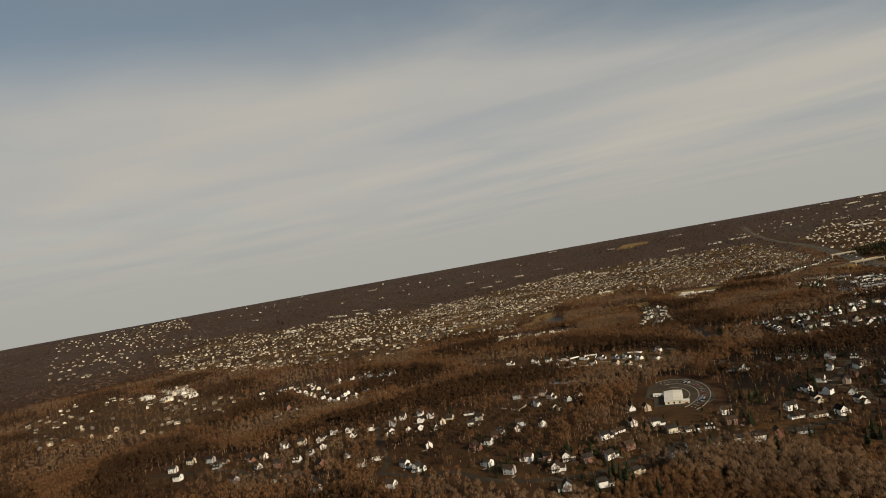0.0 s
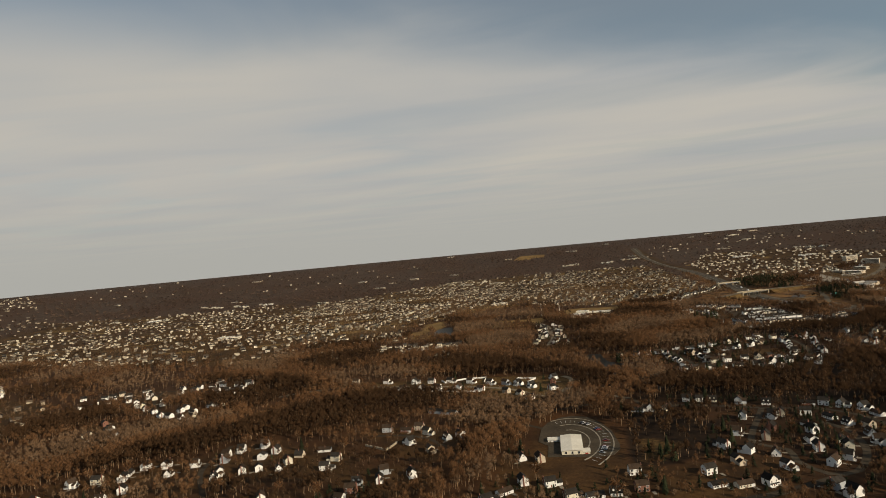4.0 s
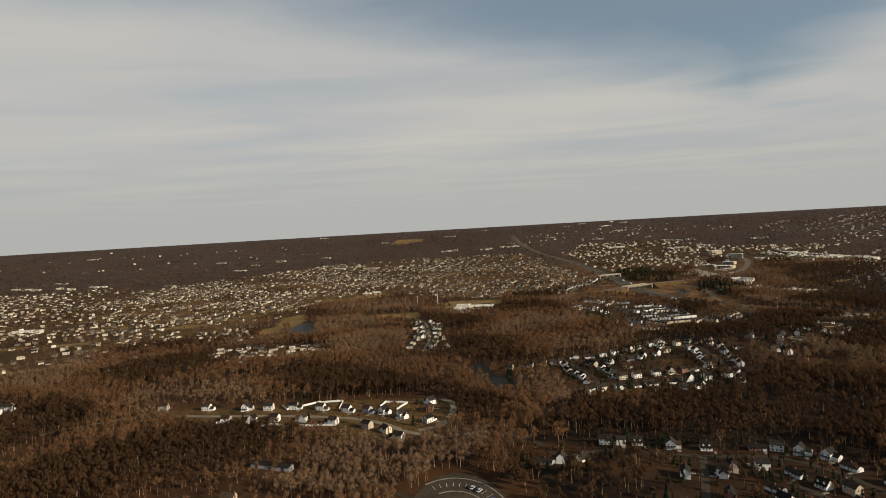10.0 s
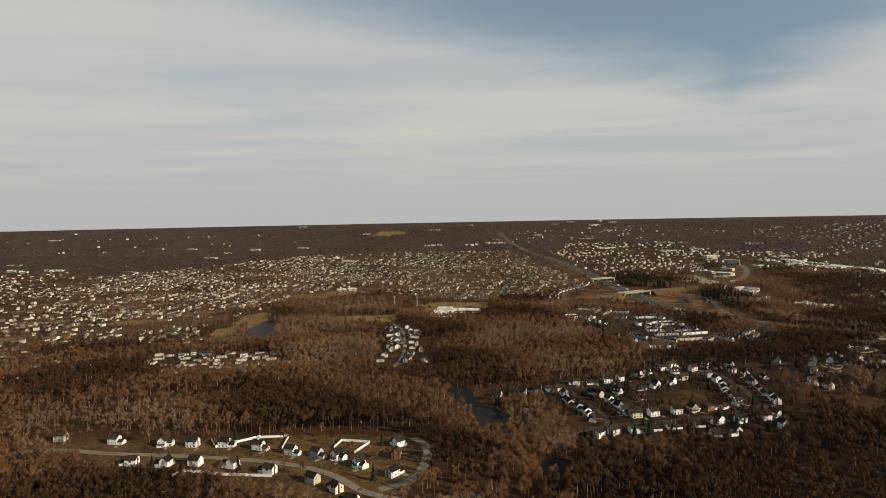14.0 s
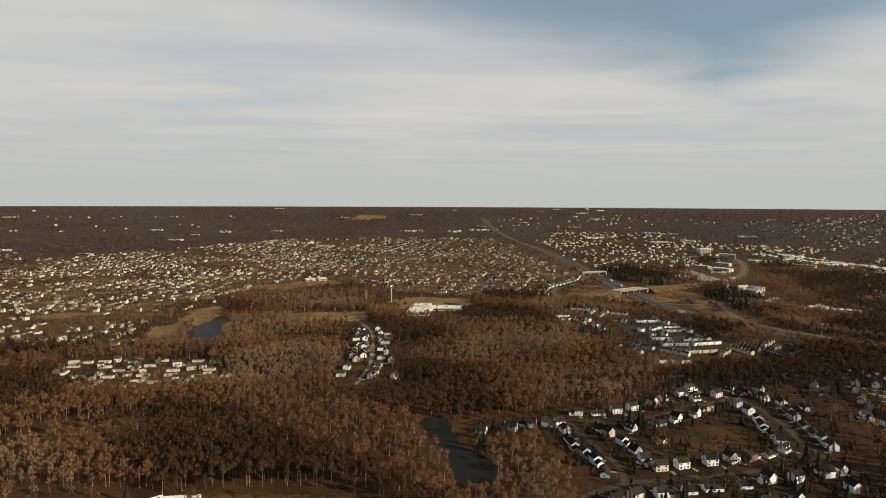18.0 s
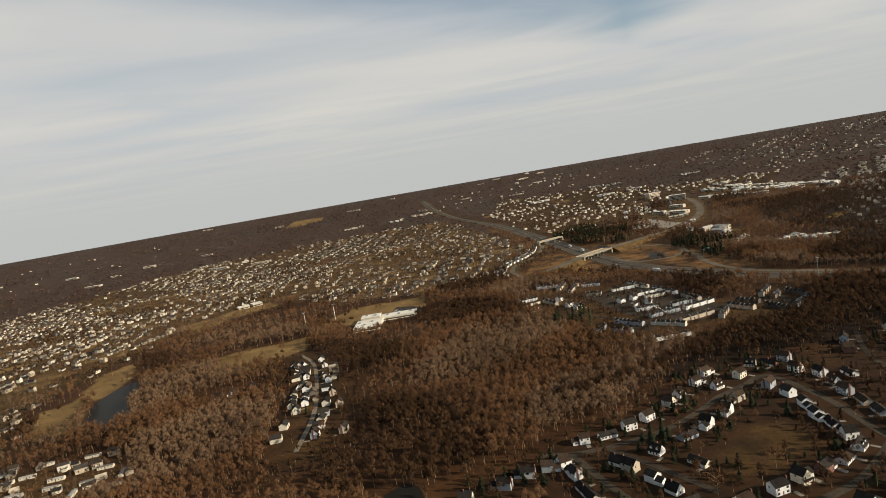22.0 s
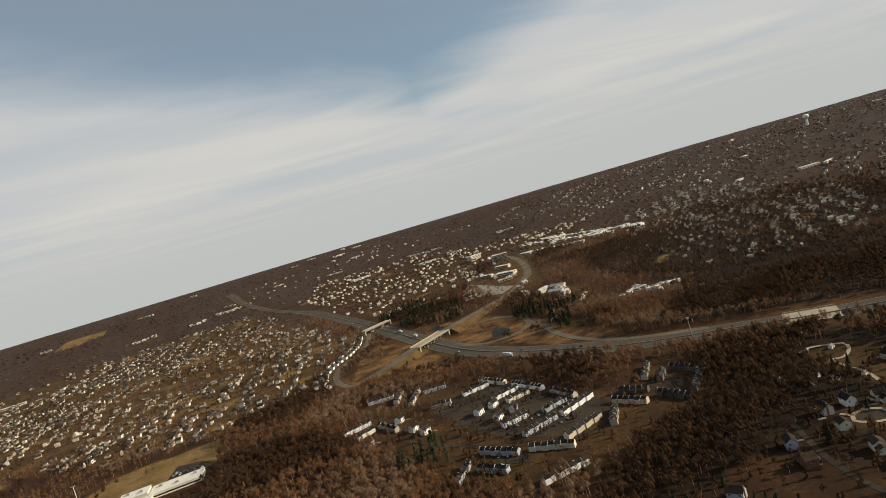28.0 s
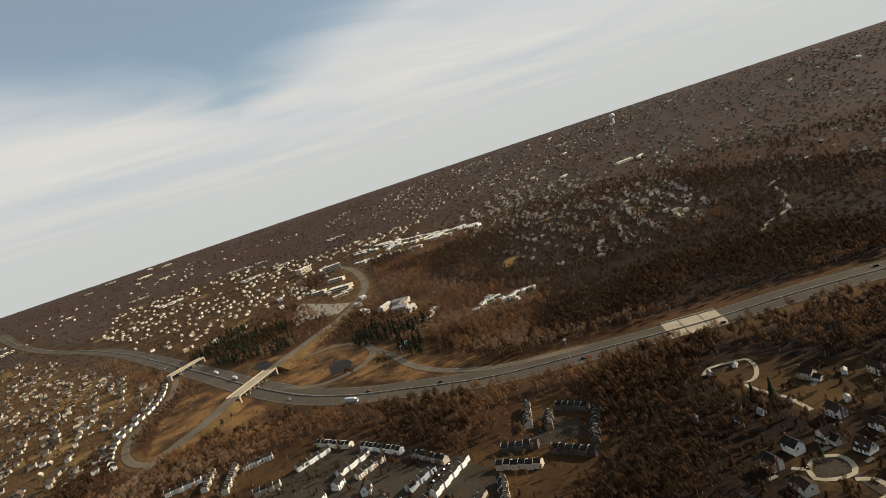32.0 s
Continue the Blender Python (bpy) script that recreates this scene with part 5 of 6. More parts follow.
def wood_tree(r, limbs, twigs, clumps, trunk=True, wide=1.0):
    """One leafless woodland tree of unit height: a stem, limbs and twigs, and fuzzy clumps of twigs in the crown. (verts, slots, faces)"""
    v, s, f = [], [], []

    def tri(a, b, c, slot):
        k = len(v)
        v.extend((a, b, c))
        f.append((k, k + 1, k + 2))
        s.append(slot)

    def sliver(a, b, w, slot):
        side = np.cross(b - a, r.normal(size=3))
        side *= w / (np.linalg.norm(side) + 1e-9)
        tri(a - side, a + side, b, slot)

    top = np.array([r.uniform(-0.03, 0.03), r.uniform(-0.03, 0.03), 0.80])
    if trunk:
        for k in range(3):
            a0, a1 = k * 2.094, (k + 1) * 2.094
            tri(np.array([math.cos(a0) * 0.015, math.sin(a0) * 0.015, -0.02]), np.array([math.cos(a1) * 0.015, math.sin(a1) * 0.015, -0.02]), top, 0)
    for k in range(limbs):
        az, rise, a = r.uniform(0, 6.283), r.uniform(0.6, 1.15), top * r.uniform(0.4, 0.85)
        b = a + r.uniform(0.2, 0.36) * wide * np.array([math.cos(az) * math.cos(rise), math.sin(az) * math.cos(rise), math.sin(rise)])
        sliver(a, b, 0.009, 0)
    for k in range(clumps):
        az, d = 6.283 * (k + r.uniform(-0.3, 0.3)) / clumps, r.uniform(0.07, 0.17) * wide * (k > 0)
        c = np.array([math.cos(az) * d, math.sin(az) * d, r.uniform(0.50, 0.78) if k else 0.82])
        w, h = r.uniform(0.09, 0.15) * wide, r.uniform(0.12, 0.20)
        base = len(v)
        spin = r.uniform(0, 1.57)
        for q in range(3):
            e = w * r.uniform(0.8, 1.5)
            v.append(c + np.array([math.cos(spin + q * 2.094) * e, math.sin(spin + q * 2.094) * e, r.uniform(-0.4, 0.4) * h]))
        v.append(c + np.array([r.uniform(-0.5, 0.5) * w, r.uniform(-0.5, 0.5) * w, h]))
        v.append(c - np.array([0, 0, h * r.uniform(0.7, 1.3)]))
        for q in range(3):
            f.append((base + q, base + (q + 1) % 3, base + 3))
            f.append((base + (q + 1) % 3, base + q, base + 4))
        s += [4] * 6
        for _ in range(twigs):
            d = r.normal(size=3) + np.array([0, 0, 0.7])
            d /= np.linalg.norm(d)
            p = c + d * w * 0.5
            sliver(p, p + d * r.uniform(0.10, 0.19), r.uniform(0.006, 0.011), 1)
    return np.array(v), np.array(s), np.array(f)


def scatter(name, x, y, hgt, models, label, mats, seed, category="woods"):
    """Many plants in one mesh; the tone of their twigs wanders slowly over the land."""
    r = np.random.RandomState(seed)
    which = r.randint(0, len(models), len(x))
    VV, SS, FF, count = [], [], [], 0
    for k, (mv, ms, *mf) in enumerate(models):
        faces = mf[0] if mf else np.arange(len(mv)).reshape(-1, 3)
        i = which == k
        n = i.sum()
        if not n:
            continue
        a = r.uniform(0, 6.283, n)
        ca, sa = np.cos(a)[:, None], np.sin(a)[:, None]
        H = hgt[i][:, None]
        wd = H * r.uniform(0.8, 1.25, n)[:, None]
        X = (mv[None, :, 0] * ca - mv[None, :, 1] * sa) * wd + x[i][:, None]
        Y = (mv[None, :, 0] * sa + mv[None, :, 1] * ca) * wd + y[i][:, None]
        Z = mv[None, :, 2] * H + height(x[i], y[i])[:, None]
        VV.append(np.stack([X, Y, Z], -1).reshape(-1, 3))
        FF.append((faces[None] + (count + np.arange(n) * len(mv))[:, None, None]).reshape(-1, 3))
        count += n * len(mv)
        if len(mats) > 2:
            # Tone patches put slope and backlit shade into twig colour, with random variety.
            tone = 1.15 * np.sin(x[i] / 54 + 1.4 * np.sin(y[i] / 77)) * np.sin(y[i] / 58 + 0.9 * np.sin(x[i] / 83)) + r.uniform(-0.22, 0.22, n) - 1.5 * sample(cover["shade_tint"], x[i], y[i])
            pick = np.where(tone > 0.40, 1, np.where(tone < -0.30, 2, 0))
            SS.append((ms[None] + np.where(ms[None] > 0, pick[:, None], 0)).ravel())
        else:
            SS.append(np.tile(ms, n))
    return mesh_np(name, np.vstack(VV), np.vstack(FF), mats, np.concatenate(SS), label=label, category=category)


PATH = np.array([(48, -364), (10, -200), (10, 0), (18, 130), (40, 270), (70, 340), (120, 430), (182, 517)], float)
PATH = curve(PATH, 20)
tr = np.random.RandomState(21)


def stand(x0, x1, y0, y1, gap, near, far):
    """Jittered places for trees where the cover is woods, between two distances from the flight line."""
    a, b = np.meshgrid(np.arange(x0, x1, gap), np.arange(y0, y1, gap), indexing="ij")
    a = (a + tr.uniform(-0.5, 0.5, a.shape) * gap).ravel()
    b = (b + tr.uniform(-0.5, 0.5, b.shape) * gap).ravel()
    d = np.full(len(a), 1e9)
    for px_, py_ in PATH[::2]:
        d = np.minimum(d, np.hypot(a - px_, b - py_))
    az = np.degrees(np.arctan2(a - 50, b + 420))
    dens = sample(wood, a, b)
    dens = dens * np.clip(0.84 + 0.62 * np.sin(a / 47 + 1.7 * np.sin(b / 71)) * np.sin(b / 53 + 0.6), 0.45, 1)
    keep = (d >= near) & (d < far) & (tr.rand(len(a)) < dens) & ((b < -60) | (az > -66) & (az < 88)) & (np.hypot(a - CENTRE[0], b - CENTRE[1]) < 3480)
    return a[keep], b[keep], dens[keep]


mr = np.random.RandomState(5)
WOOD_MATS = [M["bark"], M["twig"], M["twig_grey"], M["twig_dark"], M["crown"], M["crown_grey"], M["crown_dark"]]


def low(x, y):
    """Trees in gardens stay lower than those of the woods."""
    return 1 - 0.35 * (sample(cover["grass"], x, y) > 0.25)


x, y, _ = stand(-760, 900, -60, 1300, 5.0, 0, 600)
scatter("near_woods", x, y, (tr.uniform(9, 14, len(x)) + 3.4 * np.sin(x / 48 + 1.3 * np.sin(y / 37)) * np.sin(y / 43 + 0.5)) * low(x, y), [wood_tree(mr, 3, 2, 5) for _ in range(10)], "dense bare winter woods of grey-brown trees", WOOD_MATS, 31)
x, y, _ = stand(-1700, 1900, -60, 2100, 8.5, 600, 1400)
scatter("middle_woods", x, y, tr.uniform(9, 15, len(x)) * low(x, y), [wood_tree(mr, 0, 2, 3, True, 1.3) for _ in range(8)], "bare brown winter woods in the middle distance", WOOD_MATS, 32)
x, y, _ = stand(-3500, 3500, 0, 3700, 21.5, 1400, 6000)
sx, sy, _ = stand(-760, 900, -430, -60, 11.0, 0, 700)
scatter("south_woods", sx, sy, tr.uniform(9, 15, len(sx)), [wood_tree(mr, 0, 2, 3, True, 1.3) for _ in range(6)], "bare brown winter woods before the first houses", WOOD_MATS, 34)
# All far twigs share the one greyer tone that carries the haze.
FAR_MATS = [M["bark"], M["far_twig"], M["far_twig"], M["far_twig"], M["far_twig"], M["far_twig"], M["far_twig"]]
scatter("far_woods", x, y, tr.uniform(8, 14, len(x)) * np.clip((3450 - np.hypot(x - CENTRE[0], y - CENTRE[1])) / 700, 0.12, 1), [wood_tree(mr, 0, 2, 2, False, 3.2) for _ in range(6)], "far woods towards the skyline, greyed with painted haze", FAR_MATS, 33)


# ---- single trees in yards and along streets ----
def tree_mesh(name, tris, slots, slot, mat, parent):
    v = tris.reshape(-1, 3, 3)[slots == slot].reshape(-1, 3)
    me = bpy.data.meshes.new(name)
    me.from_pydata([tuple(map(float, p)) for p in v], [], [(i, i + 1, i + 2) for i in range(0, len(v), 3)])
    me.materials.append(mat)
    ob = new(name, me)
    ob.parent = parent
    return ob


def yard_tree(r):
    root = thing("bare_tree", "leafless yard tree with a fine twiggy crown", "tree", "bare trees in yards")
    v, s = bare_tree(r, 150, 14, True, 1.25)
    s[:3] = 0
    s[3:] = np.where(np.arange(len(s) - 3) < 14, 0, 1)
    tree_mesh("trunk", v, s, 0, M["bark"], root)
    tree_mesh("crown", v, s, 1, M["twig"], root)
    return root


def conifer(r):
    """A pointed evergreen: whorls of drooping blades round a stem, ragged at the edge."""
    root = thing("conifer", "dark green pointed conifer", "tree", "evergreen trees")
    bm = bmesh.new()
    bmesh.ops.create_cone(bm, cap_ends=True, segments=6, radius1=0.035, radius2=0.006, depth=0.95, matrix=Matrix.Translation((0, 0, 0.46)))
    part("trunk", bm, M["bark"], root)
    v = []
    for k in range(210):
        h = 0.06 + 0.92 * r.rand() ** 0.85
        reach = (1.0 - h) * 0.27 * r.uniform(0.65, 1.15) + 0.015
        a = r.uniform(0, 6.283)
        d = np.array([math.cos(a), math.sin(a), 0])
        side = np.array([-math.sin(a), math.cos(a), 0]) * (0.022 + 0.05 * (1 - h)) * r.uniform(0.7, 1.3)
        base = np.array([0, 0, h + 0.05])
        tip = d * reach + np.array([0, 0, h - 0.05 - 0.05 * r.rand()])
        mid = (base + tip) / 2
        v += [base, mid - side, tip, base, tip, mid + side]
    tree_mesh("crown", np.array(v), np.zeros(len(v) // 3, int), 0, M["needle"], root)
    return root


yr = np.random.RandomState(8)
yrng = random.Random(8)
bare_models = [yard_tree(yr) for _ in range(4)]
fir_models = [conifer(yr) for _ in range(4)]
used = set()


def plant(models, k, x, y, h, wide=1.0):
    m = pose(x, y, float(height(x, y)), 0, 0, yrng.uniform(0, 360)) @ Matrix.Diagonal((h * wide, h * wide, h, 1))
    ob = models[k]
    if (id(models), k) in used:
        c = copy_thing(ob, Matrix())
        c.matrix_basis = m
    else:
        used.add((id(models), k))
        ob.matrix_basis = m


spots = [p for row in ("row_a", "row_b", "row_d", "row_e", "row_f", "row_g", "row_h") for p in HOUSES[row]]
for i, (x, y) in enumerate(spots):
    if i % 2 == 0:
        a = yrng.uniform(0, 6.283)
        px_, py_ = x + math.cos(a) * yrng.uniform(10, 14), y + math.sin(a) * yrng.uniform(10, 14)
        if min(math.hypot(px_ - u, py_ - w) for u, w in spots) > 8 and np.hypot(ALL_STREETS[:, 0] - px_, ALL_STREETS[:, 1] - py_).min() > 5:
            if yrng.random() < 0.5:
                plant(bare_models, yrng.randrange(4), px_, py_, yrng.uniform(9, 15))
            else:
                plant(fir_models, yrng.randrange(4), px_, py_, yrng.uniform(6, 12))
GROVES = [(60, 40, 26, 8), (-5, 15, 30, 8), (40, 30, 30, 7), (110, 60, 30, 6), (66, 182, 14, 6), (-55, 60, 20, 5), (150, 440, 20, 5), (230, 452, 24, 6), (190, 560, 26, 7), (255, 480, 12, 3), (470, 660, 30, 2), (505, 640, 25, 2), (60, 505, 14, 3), (210, 180, 30, 5)]
for gx_, gy_, rad, n in GROVES:
    for _ in range(n):
        a, d = yrng.uniform(0, 6.283), rad * math.sqrt(yrng.random())
        px_, py_ = gx_ + d * math.cos(a), gy_ + d * math.sin(a)
        if np.hypot(ALL_STREETS[:, 0] - px_, ALL_STREETS[:, 1] - py_).min() > 4.5 and min(math.hypot(px_ - u, py_ - w) for u, w in spots) > 7:
            plant(fir_models, yrng.randrange(4), px_, py_, yrng.uniform(7, 14))

# a stand of pines by the interchange, and dark evergreens on the far side
pr = np.random.RandomState(12)


def pine_stand(name, poly, gap, label, seed):
    p = np.array(poly)
    a, b = np.meshgrid(np.arange(p[:, 0].min(), p[:, 0].max(), gap), np.arange(p[:, 1].min(), p[:, 1].max(), gap))
    a, b = (a + pr.uniform(-0.5, 0.5, a.shape) * gap).ravel(), (b + pr.uniform(-0.5, 0.5, b.shape) * gap).ravel()
    k = inside(poly, a + 14 * np.sin(b / 19), b + 14 * np.sin(a / 17)) & (np.sin(a / 21 + np.sin(b / 15)) * np.sin(b / 23) + pr.uniform(-0.5, 0.5, len(a)) > -0.25)
    models = []
    for _ in range(3):
        v = []
        for _k in range(40):
            h = 0.15 + 0.8 * pr.rand()
            an = pr.uniform(0, 6.283)
            d = np.array([math.cos(an), math.sin(an), 0])
            side = np.array([-math.sin(an), math.cos(an), 0]) * 0.07
            tip = d * ((1 - h) * 0.3 + 0.03) + np.array([0, 0, h - 0.06])
            v += [np.array([0, 0, h + 0.06]) - side, np.array([0, 0, h + 0.06]) + side, tip]
        models.append((np.array(v), np.zeros(40, int)))
    scatter(name, a[k], b[k], pr.uniform(9, 17, k.sum()), models, label, [M["needle"]], seed, "pine trees")


pine_stand("pine_stand", [(410, 1480), (500, 1540), (540, 1380), (470, 1255), (415, 1290)], 7, "dark green stand of pines beside the highway", 41)
pine_stand("pine_stand", [(500, 1140), (545, 1120), (520, 1000), (480, 975), (470, 1000)], 7, "dark evergreens beside the entry ramp", 42)
pine_stand("pine_stand", [(180, 800), (225, 840), (235, 790), (200, 770)], 8, "dark evergreens by the town houses", 44)


# ---- the church and its car park ----
sheet("parking_lot", [(-16, 247), (-12, 262), (-2, 277), (9, 281), (20, 277), (31, 260), (39, 238), (43, 207), (43, 196), (38, 184), (27, 181), (-7, 181), (-8, 205), (-16, 214)], M["church_lot"], 0.28, "worn asphalt car park round the church", "car park")
church = thing("church", "cream church hall with a broad pale roof", "church")
church.matrix_world = pose(9, 203, 0, 0, 0, 3) @ Matrix.Diagonal((0.82, 0.92, 0.46, 1))
part("wall", prism(block(bmesh.new(), -9, 9, -19, 19, 0, 6.2), -9, 9, -19, 19, 6.2, 7.6, False), M["cream"], church)
part("roof", gable_roof(bmesh.new(), -9, 9, -19, 19, 6.2, 7.6, False, 0.3, 0.6), M["membrane"], church)
part("porch_wall", block(bmesh.new(), 9.004, 15, -19, -11, 0, 4.2), M["cream"], church)
part("porch_roof", block(bmesh.new(), 8.7, 15.4, -19.4, -10.6, 4.204, 4.6), M["membrane"], church)
door_part(church, 12, -19, 0.1, 0, 2.6, 2.6, "red")
for y in (-14, -7, 0, 7, 14):
    window_part(church, -9, y, 3.4, 3, 1.4, 3.2)
for y in (-6, 1, 8, 15):
    window_part(church, 9, y, 3.4, 1, 1.4, 3.2)
for x in (-5.5, 0, 5.5):
    window_part(church, x, -19, 3.4, 0, 1.6, 3.4)
part("annex_wall", block(bmesh.new(), -21, -9.004, 12, 19, 0, 3.6), M["white"], church)
part("annex_roof", block(bmesh.new(), -21.4, -8.9, 11.6, 19.4, 3.604, 4.0), M["membrane"], church)
for x in (-19, -15.5, -12):
    window_part(church, x, 12, 1.9, 0, 1.4, 1.4)
for rad, a0, a1 in ((17, -70, 100), (25, -60, 120), (35, -50, 125)):
    pts = [(6 + 0.95 * rad * math.cos(radians(a)), 212 + 1.75 * rad * math.sin(radians(a))) for a in range(a0, a1, 14)]
    ribbon("kerb", pts, 0.9, M["path"], "pale curved kerb in the car park", "kerb", lift=0.42, thick=0.3, step=4)
for k in range(22):
    a = radians(-48 + 7.6 * k)
    bm = block(bmesh.new(), -2.6, 2.6, -0.12, 0.12, 0.285, 0.30)
    ob = tagged(part("bay_line", bm, M["paint"], None, "white painted parking bay line", "structure"), category="bay line")
    ob.matrix_world = pose(6 + 0.95 * 30 * math.cos(a), 212 + 1.75 * 30 * math.sin(a), 0, 0, 0, math.degrees(a))


# ---- vehicles ----
def car(paint, label, group, van=False):
    root = thing("car", label, "car", group)
    h = 1.15 if van else 0.85
    bm = block(bmesh.new(), -2.2, 2.2, -0.9, 0.9, 0.3, h)
    bmesh.ops.bevel(bm, geom=bm.edges[:], offset=0.12, segments=1, affect="EDGES")
    part("body", bm, M[paint], root)
    bm = block(bmesh.new(), -1.5, 1.1, -0.78, 0.78, h - 0.02, h + 0.62)
    for v in bm.verts:
        if v.co.z > h + 0.3:
            v.co.x *= 0.72
            v.co.y *= 0.86
    part("cabin", bm, M["glass"], root)
    part("roof", block(bmesh.new(), -1.05, 0.76, -0.64, 0.64, h + 0.604, h + 0.66), M[paint], root)
    for x in (-1.35, 1.35):
        for y in (-0.82, 0.82):
            bm = bmesh.new()
            bmesh.ops.create_cone(bm, cap_ends=True, segments=10, radius1=0.33, radius2=0.33, depth=0.2, matrix=Matrix.Translation((x, y, 0.33)) @ pose(0, 0, 0, 90, 0, 0))
            part("wheel", bm, M["tyre"], root)
    return root


def truck():
    root = thing("lorry", "white box lorry on the highway", "lorry", "vehicles on the highway")
    part("box", block(bmesh.new(), -7.5, 3.4, -1.25, 1.25, 1.1, 4.0), M["car_white"], root)
    part("cab", block(bmesh.new(), 3.6, 6.0, -1.2, 1.2, 0.6, 3.2), M["car_white"], root)
    part("windscreen", block(bmesh.new(), 6.004, 6.05, -1.0, 1.0, 1.9, 2.9), M["glass"], root)
    for x in (-6.4, -5.2, 2.4, 5.0):
        for y in (-1.05, 1.05):
            bm = bmesh.new()
            bmesh.ops.create_cone(bm, cap_ends=True, segments=10, radius1=0.5, radius2=0.5, depth=0.3, matrix=Matrix.Translation((x, y, 0.5)) @ pose(0, 0, 0, 90, 0, 0))
            part("wheel", bm, M["tyre"], root)
    return root


car_models = {}


def put_car(paint, m, group):
    words = {"car_white": "white", "car_dark": "black", "car_red": "dark red", "car_silver": "silver", "car_blue": "dark blue"}[paint]
    if (paint, group) in car_models:
        return copy_thing(car_models[paint, group], m)
    car_models[paint, group] = c = car(paint, f"{words} saloon car on its four wheels", group)
    c.matrix_basis = m
    return c


PAINTS = ["car_white", "car_white", "car_dark", "car_silver", "car_red", "car_dark", "car_blue"]
hw = curve(INTERSTATE, 4)
hd = np.gradient(hw, axis=0)
first_truck = None
for k in range(34):
    i = yrng.randrange(int(len(hw) * 0.44), int(len(hw) * 0.97))
    lane = yrng.choice((-12.6, -8.9, -5.2, 5.2, 8.9, 12.6))
    d = hd[i] / np.linalg.norm(hd[i])
    x, y = hw[i, 0] - d[1] * lane, hw[i, 1] + d[0] * lane
    z = 0.29 if math.hypot(x - 541, y - 737) < 27 else 0.22
    m = pose(x, y, z, 0, 0, math.degrees(math.atan2(d[1], d[0])) + (0 if lane < 0 else 180))
    if k % 8 == 3:
        if first_truck is None:
            first_truck = truck()
            first_truck.matrix_basis = m
        else:
            copy_thing(first_truck, m)
    else:
        put_car(yrng.choice(PAINTS), m, "vehicles on the highway")
for k in range(13):
    a = radians(yrng.uniform(-40, 80))
    m = pose(6 + 0.95 * 29 * math.cos(a), 212 + 1.75 * 29 * math.sin(a), 0.30, 0, 0, math.degrees(a))
    put_car(yrng.choice(PAINTS), m, "cars parked at the church")


# ---- the school ----
def flat_block(name, x, y, w, d, h, turn, tone, label, category, group="", units=2, bands=1):
    """A flat-roofed building: walls, parapet roof, window bands, roof units."""
    root = thing(name, label, category, group)
    root.matrix_world = pose(x, y, float(height(x, y)) - 0.3, 0, 0, turn)
    part("wall", block(bmesh.new(), -w / 2, w / 2, -d / 2, d / 2, 0, h), M[tone], root)
    part("roof", block(bmesh.new(), -w / 2 - 0.3, w / 2 + 0.3, -d / 2 - 0.3, d / 2 + 0.3, h + 0.004, h + 0.5), M["membrane"], root)
    for i in range(bands):
        z = (i + 0.5) * h / bands
        for s in (-1, 1):
            part("window_band", block(bmesh.new(), -w * 0.45, w * 0.45, s * (d / 2 + 0.03) - 0.03, s * (d / 2 + 0.03) + 0.03, z - 0.6, z + 0.7), M["glass"], root)
    for i in range(units):
        u = (i + 0.5) / units - 0.5
        part("roof_unit", block(bmesh.new(), u * w - 1.5, u * w + 1.5, -1.2 + d * 0.15 * (-1) ** i, 1.2 + d * 0.15 * (-1) ** i, h + 0.504, h + 1.9), M["metal"], root)
    return root


flat_block("school", 14, 974, 32, 42, 4.4, -8, "cream", "long cream school with a white flat roof", "school", units=4)
flat_block("school_wing", 53, 1000, 44, 22, 4.2, -8, "cream", "cream school wing with a white flat roof", "school", units=3)
flat_block("school_hall", 18, 1007, 24, 18, 6.4, -8, "cream", "taller cream school hall with a pale roof", "school", units=2)
sheet("school_parking", [(38, 1012), (52, 1062), (74, 1048), (92, 1012), (84, 1000)], M["asphalt"], 0.26, "dark asphalt car park behind the school", "car park")
for k in range(10):
    put_car(yrng.choice(PAINTS), pose(48 + 3.2 * k, 1034 - 1.2 * k + 6 * (k % 2), 0.27, 0, 0, 70), "cars parked at the school")
for x, y in ((-66, 1022), (-30, 1045)):
    root = thing("light_mast", "tall pale floodlight mast on the playing field", "mast", "floodlight masts")
    root.matrix_world = pose(x, y, 0)
    bm = bmesh.new()
    bmesh.ops.create_cone(bm, cap_ends=True, segments=10, radius1=0.5, radius2=0.28, depth=24, matrix=Matrix.Translation((0, 0, 12)))
    part("pole", bm, M["pole"], root)
    part("crossarm", block(bmesh.new(), -2.0, 2.0, -0.15, 0.15, 23.4, 23.7), M["pole"], root)
    for s in (-1.6, -0.5, 0.5, 1.6):
        part("floodlight", block(bmesh.new(), s - 0.35, s + 0.35, -0.5, -0.16, 23.7, 24.4), M["metal"], root)
root = thing("sign_mast", "slim steel mast beside the highway", "mast")
root.matrix_world = pose(470, 796, 0)
bm = bmesh.new()
bmesh.ops.create_cone(bm, cap_ends=True, segments=8, radius1=0.4, radius2=0.2, depth=20, matrix=Matrix.Translation((0, 0, 10)))
part("pole", bm, M["metal"], root)
part("lamp_ring", block(bmesh.new(), -1.1, 1.1, -1.1, 1.1, 19.6, 20.2), M["metal"], root)

